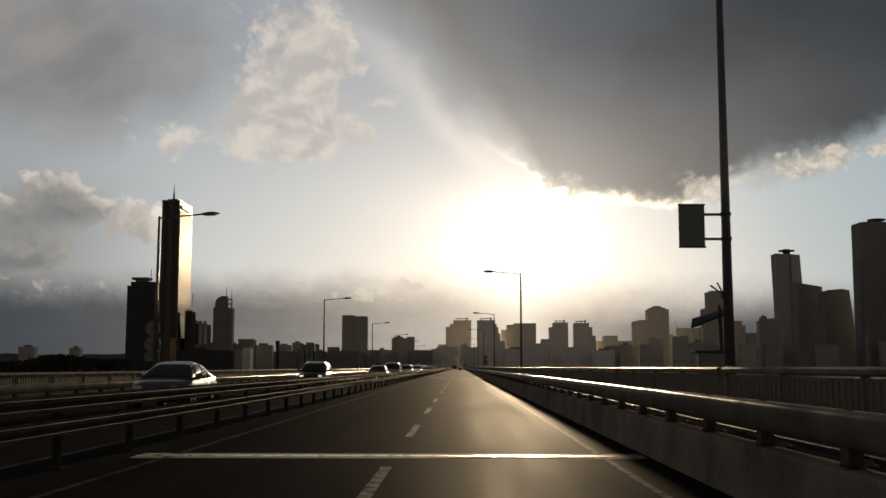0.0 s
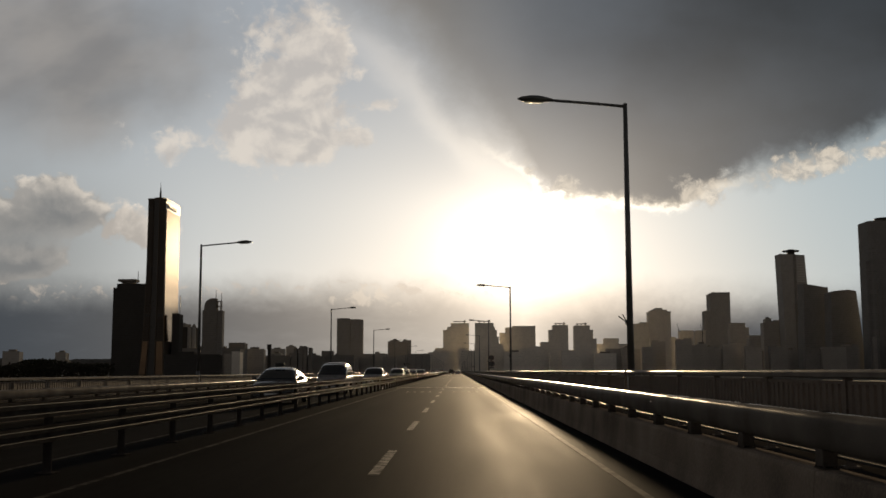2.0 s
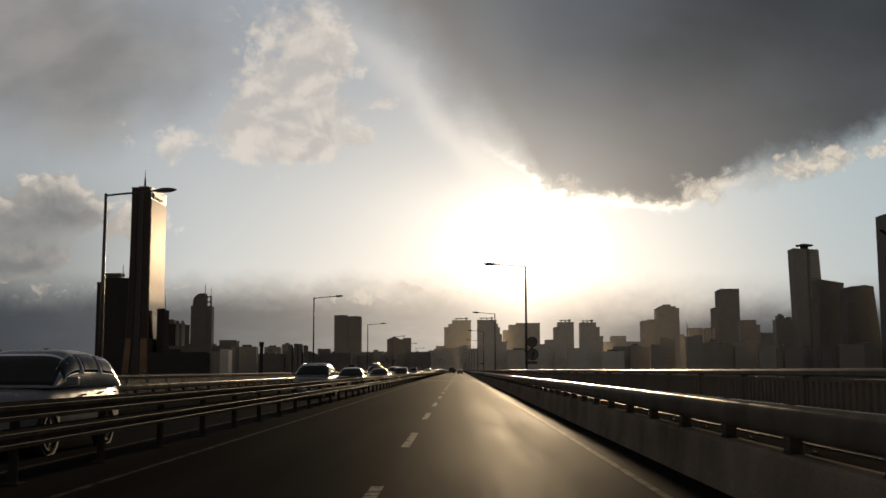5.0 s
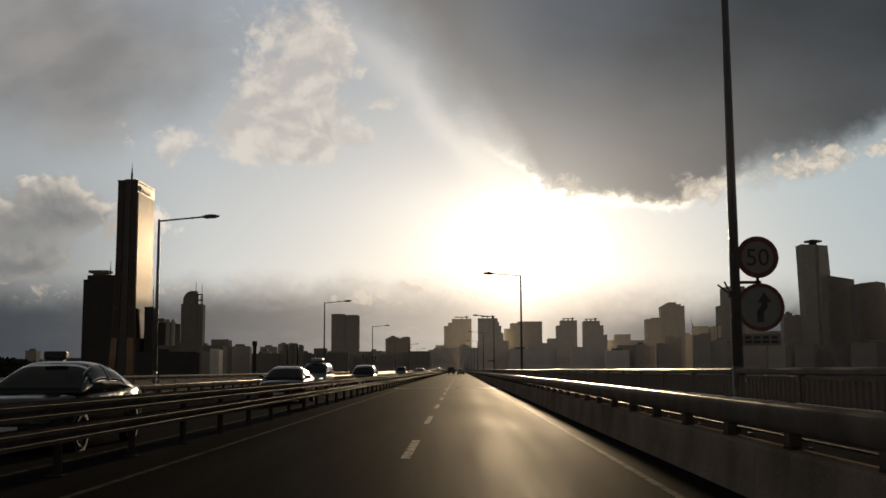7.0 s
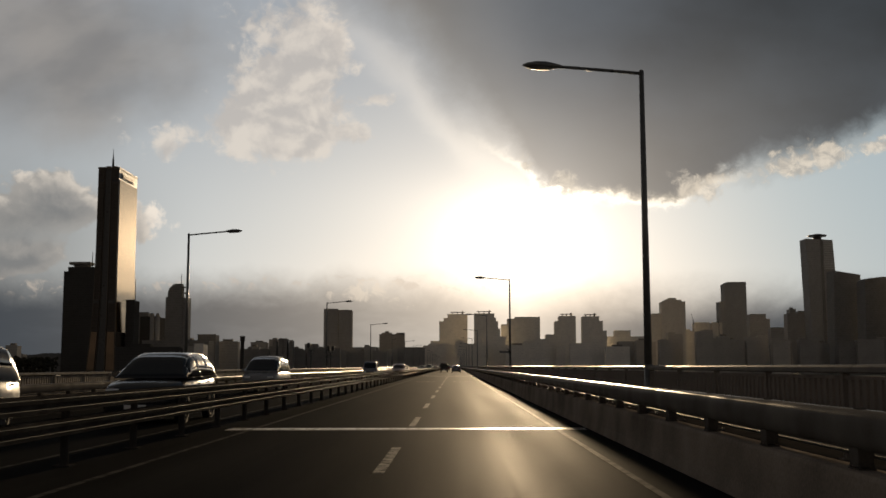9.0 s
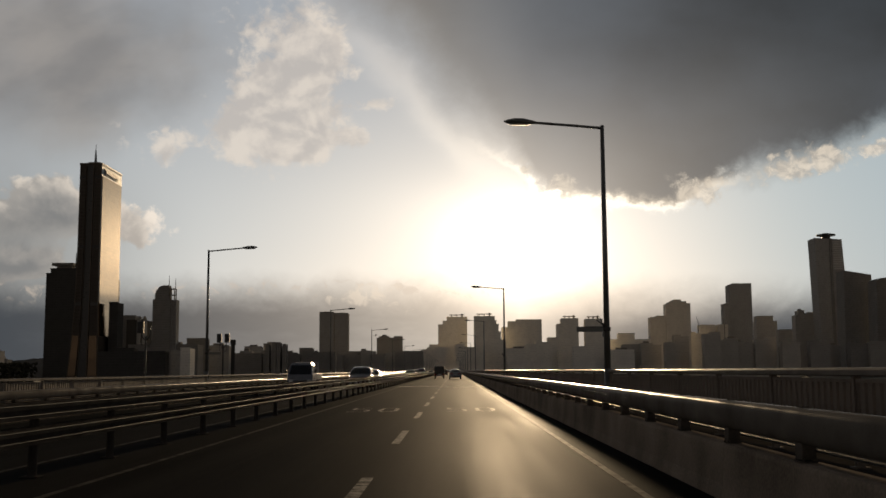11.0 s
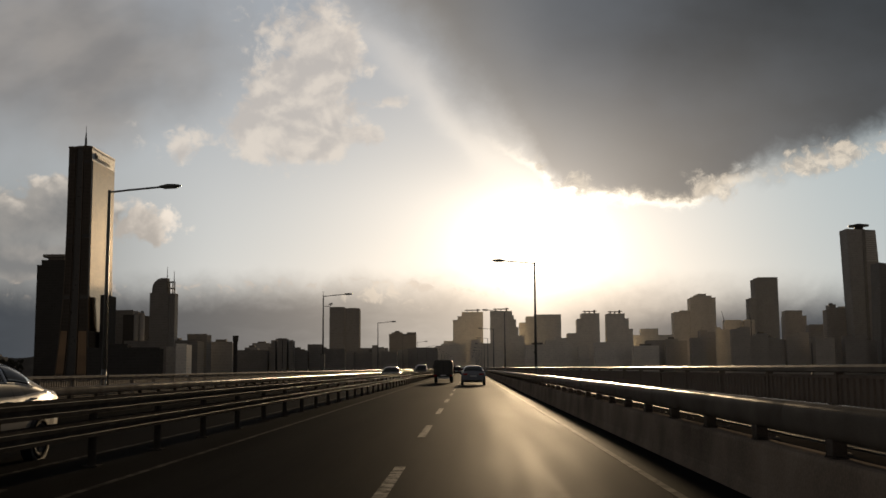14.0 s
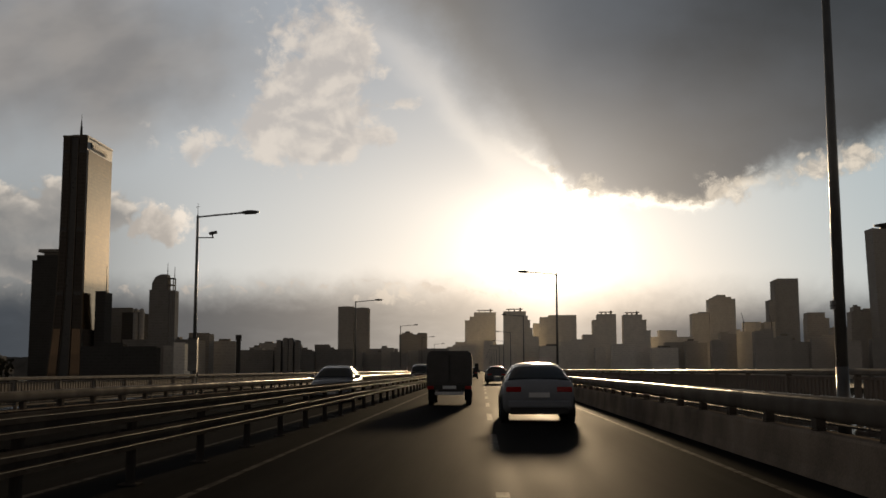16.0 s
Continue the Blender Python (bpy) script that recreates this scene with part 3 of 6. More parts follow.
def parapet(name, x, sign, top, label):
    o = [(x, 0.003), (x + 0.03 * sign, 0.16), (x + 0.05 * sign, top - 0.05), (x + 0.065 * sign, top - 0.014), (x + 0.10 * sign, top),
         (x + 0.25 * sign, top), (x + 0.27 * sign, top - 0.03), (x + 0.28 * sign, 0.003)]
    bm = bmesh.new()
    extrude_y(bm, o, 0, 12.385)
    me = plain_mesh("panel", bm, PARAPET)
    t = thing(name, pose(0, 0, 0), label, "parapet", "", "structure")
    y = Y0
    while y < Y1 - 12:
        share("panel", me, t, pose(0, y, 0))
        y += 12.4


def plain_mesh(name, bm, mat, smooth=False):
    me = bpy.data.meshes.new(name)
    bm.to_mesh(me)
    bm.free()
    me.materials.append(mat)
    for p in me.polygons:
        p.use_smooth = smooth
    return me


parapet("parapet_right", 2.86, 1, 0.585, "low stained concrete parapet between road and footway")
parapet("parapet_left", -12.08, -1, 0.42, "low stained concrete parapet on the far carriageway")

# lane lines
for x in (X_EDGE_R, X_EDGE_L):
    structure("edge_line", boxes((x - 0.05, x + 0.05, Y0, Y1, -0.001, 0.004)), PAINT_Y, "worn white edge line along the carriageway", "road marking")
for x in (-6.15, -11.8):
    structure("edge_line", boxes((x - 0.05, x + 0.05, Y0, Y1, -0.001, 0.004)), PAINT_Y, "dirty pale edge line of the far carriageway", "road marking")

dash = boxes((-0.075, 0.075, -2.15, 2.15, -0.001, 0.0045))
dash_mesh = part("lane_dash", dash, PAINT_W)
tagged(dash_mesh, "worn white lane dash on the asphalt", "road marking", "lane dashes", "structure")
centres = [67.3 + 10.4 * k for k in range(-11, 4)] + [113.2 + 10.46 * k for k in range(0, 95)]
dash_mesh.matrix_basis = pose(X_DASH, centres[0], 0)
for y in centres[1:]:
    copy_thing(dash_mesh, pose(X_DASH, y, 0))
for k in range(60):
    copy_thing(dash_mesh, pose(-8.95, -30 + 10.46 * k, 0))


def expansion_joint(y):
    t = thing("expansion_joint", pose(0, y, 0), "shiny worn steel comb joint across the asphalt", "expansion joint", "expansion joints", "structure")
    for s in (-1, 1):
        bm = bmesh.new()
        pts = []
        n = 150
        for i in range(n * 4 + 1):
            x = -4.95 + i * (7.75 / (n * 4))
            pts.append((x, s * 0.02 + 0.024 * math.sin(i * math.pi / 6.0)))
        vs = [(bm.verts.new((x, w, 0.006)), bm.verts.new((x, s * 0.12, 0.006)), bm.verts.new((x, w, -0.006))) for x, w in pts]
        for a, b in zip(vs, vs[1:]):
            bm.faces.new((a[0], b[0], b[1], a[1]))
            bm.faces.new((a[2], b[2], b[0], a[0]))
        part("comb_plate", bm, JOINTSTEEL, t)
    part("joint_gap", boxes((-4.95, 2.8, -0.06, 0.06, -0.004, 0.002)), SIGNBLACK, t)
    part("edge_strip", boxes((-4.95, 2.8, -0.42, -0.125, -0.004, 0.003)), CONCRETE, t)
    part("edge_strip", boxes((-4.95, 2.8, 0.125, 0.42, -0.004, 0.003)), CONCRETE, t)


for k in range(4):
    expansion_joint(71.2 + 124.05 * k)

# ---------------------------------------------------------------- rails, section by section


def oval(cx, cz, rx, rz, n=16):
    return [(cx + rx * math.cos(2 * math.pi * i / n), cz + rz * math.sin(2 * math.pi * i / n)) for i in range(n)]


def pipe_y(bm, outline, y0, y1):
    """A tube along y with a turned-in lip at its ends."""
    a, b = ([bm.verts.new((x, y, z)) for x, z in outline] for y in (y0, y1))
    n = len(outline)
    for i in range(n):
        bm.faces.new((a[i], a[(i + 1) % n], b[(i + 1) % n], b[i]))
    bmesh.ops.recalc_face_normals(bm, faces=bm.faces)
    return bm


def guard_post_mesh(z0, z1, cap):
    """A short post on a bolted plate, with the strap bolt on top of the rail."""
    bm = bmesh.new()
    box(bm, -0.03, 0.03, -0.045, 0.045, z1 - 0.06, cap + 0.012, 0.004)
    box(bm, -0.065, 0.065, -0.11, 0.11, z0, z0 + 0.012)
    box(bm, -0.06, 0.06, -0.09, 0.09, z0 + 0.02, z1, 0.008)
    for sx in (-1, 1):
        for sy in (-1, 1):
            tube(bm, (sx * 0.05, sy * 0.1, z0 + 0.008), (sx * 0.05, sy * 0.1, z0 + 0.028), 0.009, n=6)
    return plain_mesh("post", bm, POSTSTEEL)


def tall_oval(cx, cz, rx, rz, n=24):
    """A rail's outline with nearly upright sides and a rounded top and foot."""
    pts = []
    for i in range(n):
        c, s_ = math.cos(2 * math.pi * i / n), math.sin(2 * math.pi * i / n)
        pts.append((cx + rx * math.copysign(abs(c) ** 0.72, c), cz + rz * math.copysign(abs(s_) ** 0.86, s_)))
    return pts


def guard_section(y0, x, z0, zr, posts, group, label, rx=0.105, rz=0.15, low=1):
    t = thing("guard_rail", pose(x, y0, 0), label, "guard rail", group)
    bm = bmesh.new()
    pipe_y(bm, tall_oval(0, zr, rx, rz), 0, BAY)
    part("top_rail", bm, RAILSTEEL, t, "", True)
    if low:
        bm = bmesh.new()
        pipe_y(bm, oval(0.07 * low, zr - rz - 0.045, 0.016, 0.016, 10), 0, BAY)
        part("lower_pipe", bm, BEAD, t, "", True)
    n = 27
    if y0 < 700:
        for k in range(n):
            share("post", posts, t, pose(0, 1.15 + BAY / n * k, 0))
    else:
        bm = bmesh.new()
        for k in range(n):
            y = 1.15 + BAY / n * k
            box(bm, -0.055, 0.055, y - 0.05, y + 0.05, z0, zr - rz)
        tagged(part("post_row", bm, GALV, t), kind="stuff")


post_r = guard_post_mesh(0.585, 0.78, 1.028)
post_l = guard_post_mesh(0.42, 0.60, 0.862)
for j in range(-3, 19):
    y = LAMP_R + BAY * j
    guard_section(y, 3.0, 0.585, 0.878, post_r, "roadside guard rails", "thick round steel rail on short posts along the parapet")
    guard_section(y, -12.22, 0.42, 0.732, post_l, "far guard rails", "thick round steel rail on the far parapet", 0.095, 0.13, -1)


def w_beam(z, depth=1):
    """The outline of a corrugated guard beam, about 0.22 m high."""
    f = []
    for u, w in ((-0.116, 0.0), (-0.112, 0.068), (-0.066, 0.075), (-0.052, 0.02), (0.008, 0.02), (0.012, 0.068), (0.058, 0.075), (0.073, 0.02), (0.10, 0.02), (0.104, 0.0)):
        f.append((w * depth, z + u))
    return f + [(w - 0.006 * depth, zz) for w, zz in f[::-1]]


def median_section(y0, posts):
    t = thing("median_barrier", pose(-5.4, y0, 0), "two-tier corrugated steel barrier between the carriageways", "crash barrier", "median barriers")
    for s in (-1, 1):
        for z in (0.875, 0.552):
            bm = bmesh.new()
            extrude_y(bm, [(xx + s * 0.09, zz) for xx, zz in w_beam(z, s)], 0, BAY, 1)
            beam = part("beam", bm, GALV, t, "", False)
            # thin beads added to draw the sun glint along the beam's ridges
            for u in (0.064, -0.060):
                bm = bmesh.new()
                pipe_y(bm, oval(s * 0.163, z + u, 0.005, 0.006, 8), 0, BAY)
                part("glint_bead", bm, BEAD, beam, "thin bead added to carry the beam's sun glint", True)
    n = 20
    if y0 < 700:
        for k in range(n):
            share("post", posts, t, pose(0, 1.5 + BAY / n * k, 0))
    else:
        bm = bmesh.new()
        for k in range(n):
            y = 1.5 + BAY / n * k
            box(bm, -0.06, 0.06, y - 0.06, y + 0.06, 0, 0.93)
        tagged(part("post_row", bm, GALV, t), kind="stuff")


bm = bmesh.new()
tube(bm, (0, 0, 0), (0, 0, 0.95), 0.06, n=10)
tube(bm, (0, 0, 0.95), (0, 0, 0.97), 0.06, 0.03, n=10)
box(bm, -0.12, 0.12, -0.12, 0.12, 0.0, 0.02, 0.004)
for z in (0.875, 0.552):
    box(bm, -0.1, 0.1, -0.05, 0.05, z - 0.1, z + 0.1)
post_m = plain_mesh("post", bm, GALV)
for j in range(-3, 20):
    median_section(LAMP_L + BAY * j, post_m)


def railing_section(y0, x, top, single):
    t = thing("railing", pose(x, y0, 0), "brown steel footway railing with a broad top rail", "railing", "footway railings")
    a, b = 0.16, BAY - 0.16
    bm = bmesh.new()
    o = [(-0.085, top - 0.085), (-0.085, top - 0.03), (-0.06, top - 0.006), (0.0, top), (0.06, top - 0.006), (0.085, top - 0.03), (0.085, top - 0.085), (0.06, top - 0.1), (-0.06, top - 0.1)]
    half = (a + b) / 2
    for p, q in ((a, half - 18), (half - 17.98, half), (half + 0.02, half + 18), (half + 18.02, b)):
        extrude_y(bm, o, p, q)
    part("top_rail", bm, RAILTOP, t)
    bm = boxes((-0.03, 0.03, a, b, 0.34, 0.40), (-0.025, 0.025, a, b, top - 0.17, top - 0.13))
    part("bottom_rail", bm, BRONZE, t)
    for k in range(21):
        share("post", RAIL_POST[top], t, pose(0, a + 0.15 + 3.07 * k, 0))
    n = 288
    if single:
        for k in range(n):
            share("baluster", BALUSTER[top], t, pose(0, a + 0.2 + k * 0.2125, 0))
    else:
        bm = bmesh.new()
        for k in range(n):
            y = a + 0.2 + k * 0.2125
            vs = [bm.verts.new((sx * 0.02, y + sy * 0.062, z)) for z in (0.40, top - 0.13) for sx, sy in ((-1, -1), (1, -1), (1, 1), (-1, 1))]
            for i in range(4):
                bm.faces.new((vs[i], vs[(i + 1) % 4], vs[4 + (i + 1) % 4], vs[4 + i]))
        tagged(part("baluster_infill", bm, BRONZE, t), kind="stuff")


RAIL_POST, BALUSTER = {}, {}
for top in (1.36, 1.17):
    RAIL_POST[top] = plain_mesh("post", boxes((-0.045, 0.045, -0.04, 0.04, 0.24, top - 0.09), (-0.09, 0.09, -0.08, 0.08, 0.24, 0.262)), BRONZE)
    BALUSTER[top] = plain_mesh("baluster", boxes((-0.02, 0.02, -0.062, 0.062, 0.395, top - 0.13)), BRONZE)
for j in range(-3, 19):
    railing_section(LAMP_R + BAY * j, 4.62, 1.36, -2 <= j <= 6)
    railing_section(LAMP_L + BAY * j, -14.45, 1.17, False)

# ---------------------------------------------------------------- street lamps


def street_lamp(y, x, side, box_on=False):
    """side: +1 reaches towards +x, -1 towards -x."""
    t = thing("street_lamp", pose(x, y, 0.24), "tall grey tapered street lamp with a flat oval head", "street lamp", "street lamps")
    h = 8.32
    bm = bmesh.new()
    tube(bm, (0, 0, 0), (0, 0, 1.15), 0.105, 0.10, 14)
    tube(bm, (0, 0, 1.15), (0, 0, h), 0.095, 0.058, 14)
    tube(bm, (0, 0, h), (0, 0, h + 0.03), 0.062, 0.04, 14)
    part("pole", bm, LAMPGREY, t, "", True)
    part("base_plate", boxes((-0.17, 0.17, -0.17, 0.17, 0.0, 0.03), bevel=0.006), DARKSTEEL, t)
    bm = bmesh.new()
    p = [Vector((0, 0, h - 0.06)), Vector((side * 0.7, 0, h + 0.01)), Vector((side * 1.5, 0, h + 0.08)), Vector((side * 2.1, 0, h + 0.13))]
    for a, b in zip(p, p[1:]):
        tube(bm, a, b, 0.042, 0.038, 10)
    part("arm", bm, LAMPGREY, t, "", True)
    # the head: a flattened, pointed shell
    rings = []
    for u, w, up, dn in ((1.95, 0.05, 0.03, 0.03), (2.1, 0.11, 0.065, 0.055), (2.35, 0.165, 0.11, 0.085), (2.6, 0.175, 0.10, 0.09), (2.8, 0.13, 0.06, 0.065), (2.92, 0.04, 0.015, 0.02)):
        z = h + 0.13 + (u - 2.0) * 0.05
        rings.append([(side * u, w * math.cos(a), z + (up if math.sin(a) > 0 else dn) * math.sin(a)) for a in [2 * math.pi * i / 12 for i in range(12)]])
    bm = bmesh.new()
    loft(bm, rings)
    head = part("head", bm, LAMPGREY, t, "", True)
    bm = bmesh.new()
    rings = []
    for u, w in ((2.22, 0.02), (2.3, 0.11), (2.5, 0.13), (2.68, 0.10), (2.76, 0.02)):
        z = h + 0.13 + (u - 2.0) * 0.05 - 0.066
        rings.append([(side * u, w * math.cos(a), z + 0.03 * math.sin(a)) for a in [2 * math.pi * i / 10 for i in range(10)]])
    loft(bm, rings)
    part("lens", bm, LENS, head, "frosted lamp glass", True)
    return t


lamp_r = street_lamp(LAMP_R - 2 * BAY, 4.74, -1)
lamp_l = street_lamp(LAMP_L - 2 * BAY, -14.52, 1)
for k in range(-1, 18):
    copy_thing(lamp_r, pose(4.70 - 0.035 * k, LAMP_R + BAY * k, 0.24))
    copy_thing(lamp_l, pose(-14.52, LAMP_L + BAY * k, 0.24))

# ---------------------------------------------------------------- writing on the road


def letters(body, width, length, mat, name, y_lift=0.0045):
    """Flat painted letters, drawn out along the road: width in x, length in y."""
    c = bpy.data.curves.new(name, "FONT")
    c.body, c.offset = body, 0.018
    o = new(name, c)
    bpy.context.view_layer.update()
    me = bpy.data.meshes.new_from_object(o.evaluated_get(bpy.context.evaluated_depsgraph_get()))
    bpy.data.objects.remove(o)
    xs, ys = [v.co.x for v in me.vertices], [v.co.y for v in me.vertices]
    kx, ky = width / (max(xs) - min(xs)), length / (max(ys) - min(ys))
    for v in me.vertices:
        v.co = ((v.co.x - (max(xs) + min(xs)) / 2) * kx, (v.co.y - min(ys)) * ky, y_lift)
    me.materials.clear()
    me.materials.append(mat)
    return me


def digit_mesh(kind, w, l, s):
    """A road numeral 5 or 0 from straight painted strokes with cut corners; s: stroke across, 2.4 s along the road."""
    bm = bmesh.new()
    k = s * 2.3

    def ring(pts_o, pts_i):
        a = [bm.verts.new((x, y, 0.0045)) for x, y in pts_o]
        b = [bm.verts.new((x, y, 0.0045)) for x, y in pts_i]
        for i in range(len(a)):
            j = (i + 1) % len(a)
            bm.faces.new((a[i], a[j], b[j], b[i]))
    h = w / 2
    if kind == "0":
        def octa(hx, y0, y1, cx, cy):
            return [(-hx + cx, y0), (hx - cx, y0), (hx, y0 + cy), (hx, y1 - cy), (hx - cx, y1), (-hx + cx, y1), (-hx, y1 - cy), (-hx, y0 + cy)]
        ring(octa(h, 0, l, 0.16, 0.7), octa(h - s, k * 0.55, l - k * 0.55, 0.10, 0.5))
    else:
        def quad(*p):
            bm.faces.new([bm.verts.new((x, y, 0.0045)) for x, y in p])
        quad((-h, l - k * 0.5), (h * 0.8, l - k * 0.5), (h * 0.8, l), (-h, l))
        quad((-h, l * 0.52), (-h + s, l * 0.52), (-h + s, l - k * 0.5), (-h, l - k * 0.5))
        quad((-h + s, l * 0.52), (h - 0.16, l * 0.52), (h - 0.16, l * 0.52 + k * 0.5), (-h + s, l * 0.52 + k * 0.5))
        quad((h - 0.16, l * 0.52), (h - s, l * 0.40), (h, l * 0.44), (h - 0.16, l * 0.52 + k * 0.5))
        quad((h - s, l * 0.40), (h - s, l * 0.20), (h, l * 0.16), (h, l * 0.44))
        quad((h - s, l * 0.20), (h - 0.16, k * 0.5), (h - 0.16, 0), (h, l * 0.16))
        quad((-h, 0), (h - 0.16, 0), (h - 0.16, k * 0.5), (-h, k * 0.5))
    bmesh.ops.recalc_face_normals(bm, faces=bm.faces)
    for f in bm.faces:
        if f.normal.z < 0:
            f.normal_flip()
    return plain_mesh("numeral", bm, PAINT_W)


FIVE, NOUGHT = digit_mesh("5", 0.70, 3.4, 0.15), digit_mesh("0", 0.68, 3.4, 0.15)
for y, lanes in ((175.3, (0.14, -2.95)), (387.95, (0.18, -3.15))):
    for x in lanes:
        t = thing("speed_marking", pose(x, y, 0), "worn white numerals 50 painted on the asphalt", "road marking", "speed markings", "structure")
        share("numeral", FIVE, t, pose(0, 0, 0))
        share("numeral", NOUGHT, t, pose(0.98, 0, 0))
for y in (190.7, 434.7):
    t = thing("lane_text", pose(0, y, 0), "worn white Korean lettering painted on the asphalt", "road marking", "lane texts", "structure")
    for x, w, ch in ((-0.42, 0.62, "추"), (0.24, 0.64, "월"), (0.86, 0.56, "금"), (1.52, 0.62, "지")):
        share("letter", letters(ch, w, 3.3, PAINT_W, "letter"), t, pose(x, 0, 0))
for y in (181.2,):
    bm = bmesh.new()
    for p in (((-0.3, 2.6), (0.3, 2.6), (0.3, 2.9), (-0.3, 2.9)), ((0.14, 0.9), (0.3, 0.9), (0.3, 2.6), (0.14, 2.6)), ((-0.2, 0.0), (0.3, 0.6), (0.3, 0.9), (-0.2, 0.3))):
        bm.faces.new([bm.verts.new((a, b, 0.004)) for a, b in p])
    o = part("faded_marking", bm, PAINT_OLD)
    o.matrix_basis = pose(1.2, y, 0)
    tagged(o, "faded remnant of an older painted road mark", "road marking", "", "structure")

# ---------------------------------------------------------------- what hangs on the lamp poles


def pole_x(j):
    return 4.70 - 0.035 * j


def flag_holder(j):
    t = thing("flag_holder", pose(pole_x(j) - 0.09, LAMP_R + BAY * j, 2.66), "two short slanting flag tubes clamped to a lamp pole", "flag holder", "flag holders")
    part("clamp", boxes((-0.03, 0.02, -0.06, 0.06, -0.09, 0.02), bevel=0.004), DARKSTEEL, t)
    for dx, dz, dy in ((-0.20, 0.14, 0.03), (-0.11, 0.18, -0.03)):
        bm = bmesh.new()
        tube(bm, (0, dy, -0.02), (dx, dy * 2, dz), 0.016, n=8)
        part("tube", bm, DARKSTEEL, t)


for j in (-1, 0, 1, 2, 4, 5):
    flag_holder(j)

y = LAMP_R - BAY
t = thing("side_sign", pose(pole_x(-1), y, 0), "dark rectangular sign panel on two arms off a lamp pole", "road sign", "signs")
part("panel", boxes((-0.84, -0.38, -0.035, 0.0, 3.47, 4.23), bevel=0.008), SIGNBACK, t)
part("panel_rim", boxes((-0.85, -0.37, -0.045, -0.03, 3.455, 3.485)), DARKSTEEL, t)
part("panel_rim", boxes((-0.85, -0.37, -0.045, -0.03, 4.215, 4.245)), DARKSTEEL, t)
for z in (3.62, 4.06):
    part("arm", boxes((-0.39, -0.05, -0.02, 0.03, z - 0.022, z + 0.022), bevel=0.004), DARKSTEEL, t)
    bm = bmesh.new()
    tube(bm, (0, 0, z - 0.03), (0, 0, z + 0.03), 0.098, n=14)
    part("clamp", bm, DARKSTEEL, t)


def disc(bm, r, y0, y1, n=40):
    tube(bm, (0, y0, 0), (0, y1, 0), r, n=n)
    return bm


def ring_mesh(r0, r1, y, thick, n=40):
    bm = bmesh.new()
    rows = []
    for r, yy in ((r0, y), (r1, y), (r1, y + thick), (r0, y + thick)):
        rows.append([bm.verts.new((r * math.cos(2 * math.pi * i / n), yy, r * math.sin(2 * math.pi * i / n))) for i in range(n)])
    for a, b in zip(rows, rows[1:] + rows[:1]):
        for i in range(n):
            bm.faces.new((a[i], a[(i + 1) % n], b[(i + 1) % n], b[i]))
    bmesh.ops.recalc_face_normals(bm, faces=bm.faces)
    return bm


y = LAMP_R + 2 * BAY
px_ = pole_x(2) + 0.40
t = thing("speed_limit_sign", pose(px_, y, 3.27), "round white speed sign with a red rim and black 50", "road sign", "signs")
part("disc", disc(bmesh.new(), 0.36, -0.012, 0.012), SIGNWHITE, t)
part("rim", ring_mesh(0.28, 0.365, -0.02, 0.007), SIGNRED, t, "red rim")
c = bpy.data.curves.new("number", "FONT")
c.body, c.align_x, c.size, c.extrude = "50", "CENTER", 0.42, 0.003
o = new("number", c)
bpy.context.view_layer.update()
me = bpy.data.meshes.new_from_object(o.evaluated_get(bpy.context.evaluated_depsgraph_get()))
bpy.data.objects.remove(o)
me.materials.clear()
me.materials.append(SIGNBLACK)
share("number", me, t, pose(0, -0.018, -0.145, 90, 0, 0))
part("arm", boxes((-0.34, 0.06, 0.013, 0.045, -0.46, -0.41), bevel=0.004), DARKSTEEL, t)
part("upright", boxes((-0.025, 0.025, 0.013, 0.045, -0.62, 0.25)), DARKSTEEL, t)

t = thing("curve_arrow_sign", pose(px_ + 0.02, y, 2.40), "round dark sign with a bent black arrow on a pale disc", "road sign", "signs")
part("disc", disc(bmesh.new(), 0.41, -0.012, 0.012), SIGNBACK, t)
part("rim", ring_mesh(0.35, 0.415, -0.02, 0.007), SIGNRED, t, "dull red rim")
bm = bmesh.new()
outline = [(-0.06, -0.26), (0.05, -0.26), (0.05, -0.1), (0.12, 0.0), (0.12, 0.08), (0.19, 0.08), (0.07, 0.26), (-0.05, 0.08), (0.02, 0.08), (0.02, 0.04), (-0.06, -0.06)]
a = [bm.verts.new((x, -0.0185, z)) for x, z in outline]
b = [bm.verts.new((x, -0.0125, z)) for x, z in outline]
bm.faces.new(a)
for i in range(len(a)):
    bm.faces.new((a[i], b[i], b[(i + 1) % len(a)], a[(i + 1) % len(a)]))
bmesh.ops.recalc_face_normals(bm, faces=bm.faces)
part("arrow", bm, SIGNBLACK, t, "black bent arrow")
part("arm", boxes((-0.36, 0.06, 0.013, 0.045, -0.1, -0.05), bevel=0.004), DARKSTEEL, t)

t = thing("sign_plate", pose(px_ + 0.02, y, 1.84), "small white plate with dark lettering under the round signs", "road sign", "signs")
part("plate", boxes((-0.33, 0.33, -0.01, 0.01, -0.10, 0.10), bevel=0.006), SIGNWHITE, t)
for k in range(4):
    part("text_bar", boxes((-0.29 + k * 0.15, -0.17 + k * 0.15, -0.014, -0.009, -0.06, -0.015)), SIGNBLACK, t)
    part("text_bar", boxes((-0.28 + k * 0.15, -0.18 + k * 0.15, -0.014, -0.009, 0.015, 0.06)), SIGNBLACK, t)
part("arm", boxes((-0.36, 0.0, 0.011, 0.04, -0.03, 0.02), bevel=0.004), DARKSTEEL, t)

y = LAMP_R + 4 * BAY
t = thing("name_plate", pose(pole_x(4), y, 2.52), "narrow dark sign plate jutting from a lamp pole", "road sign", "signs")
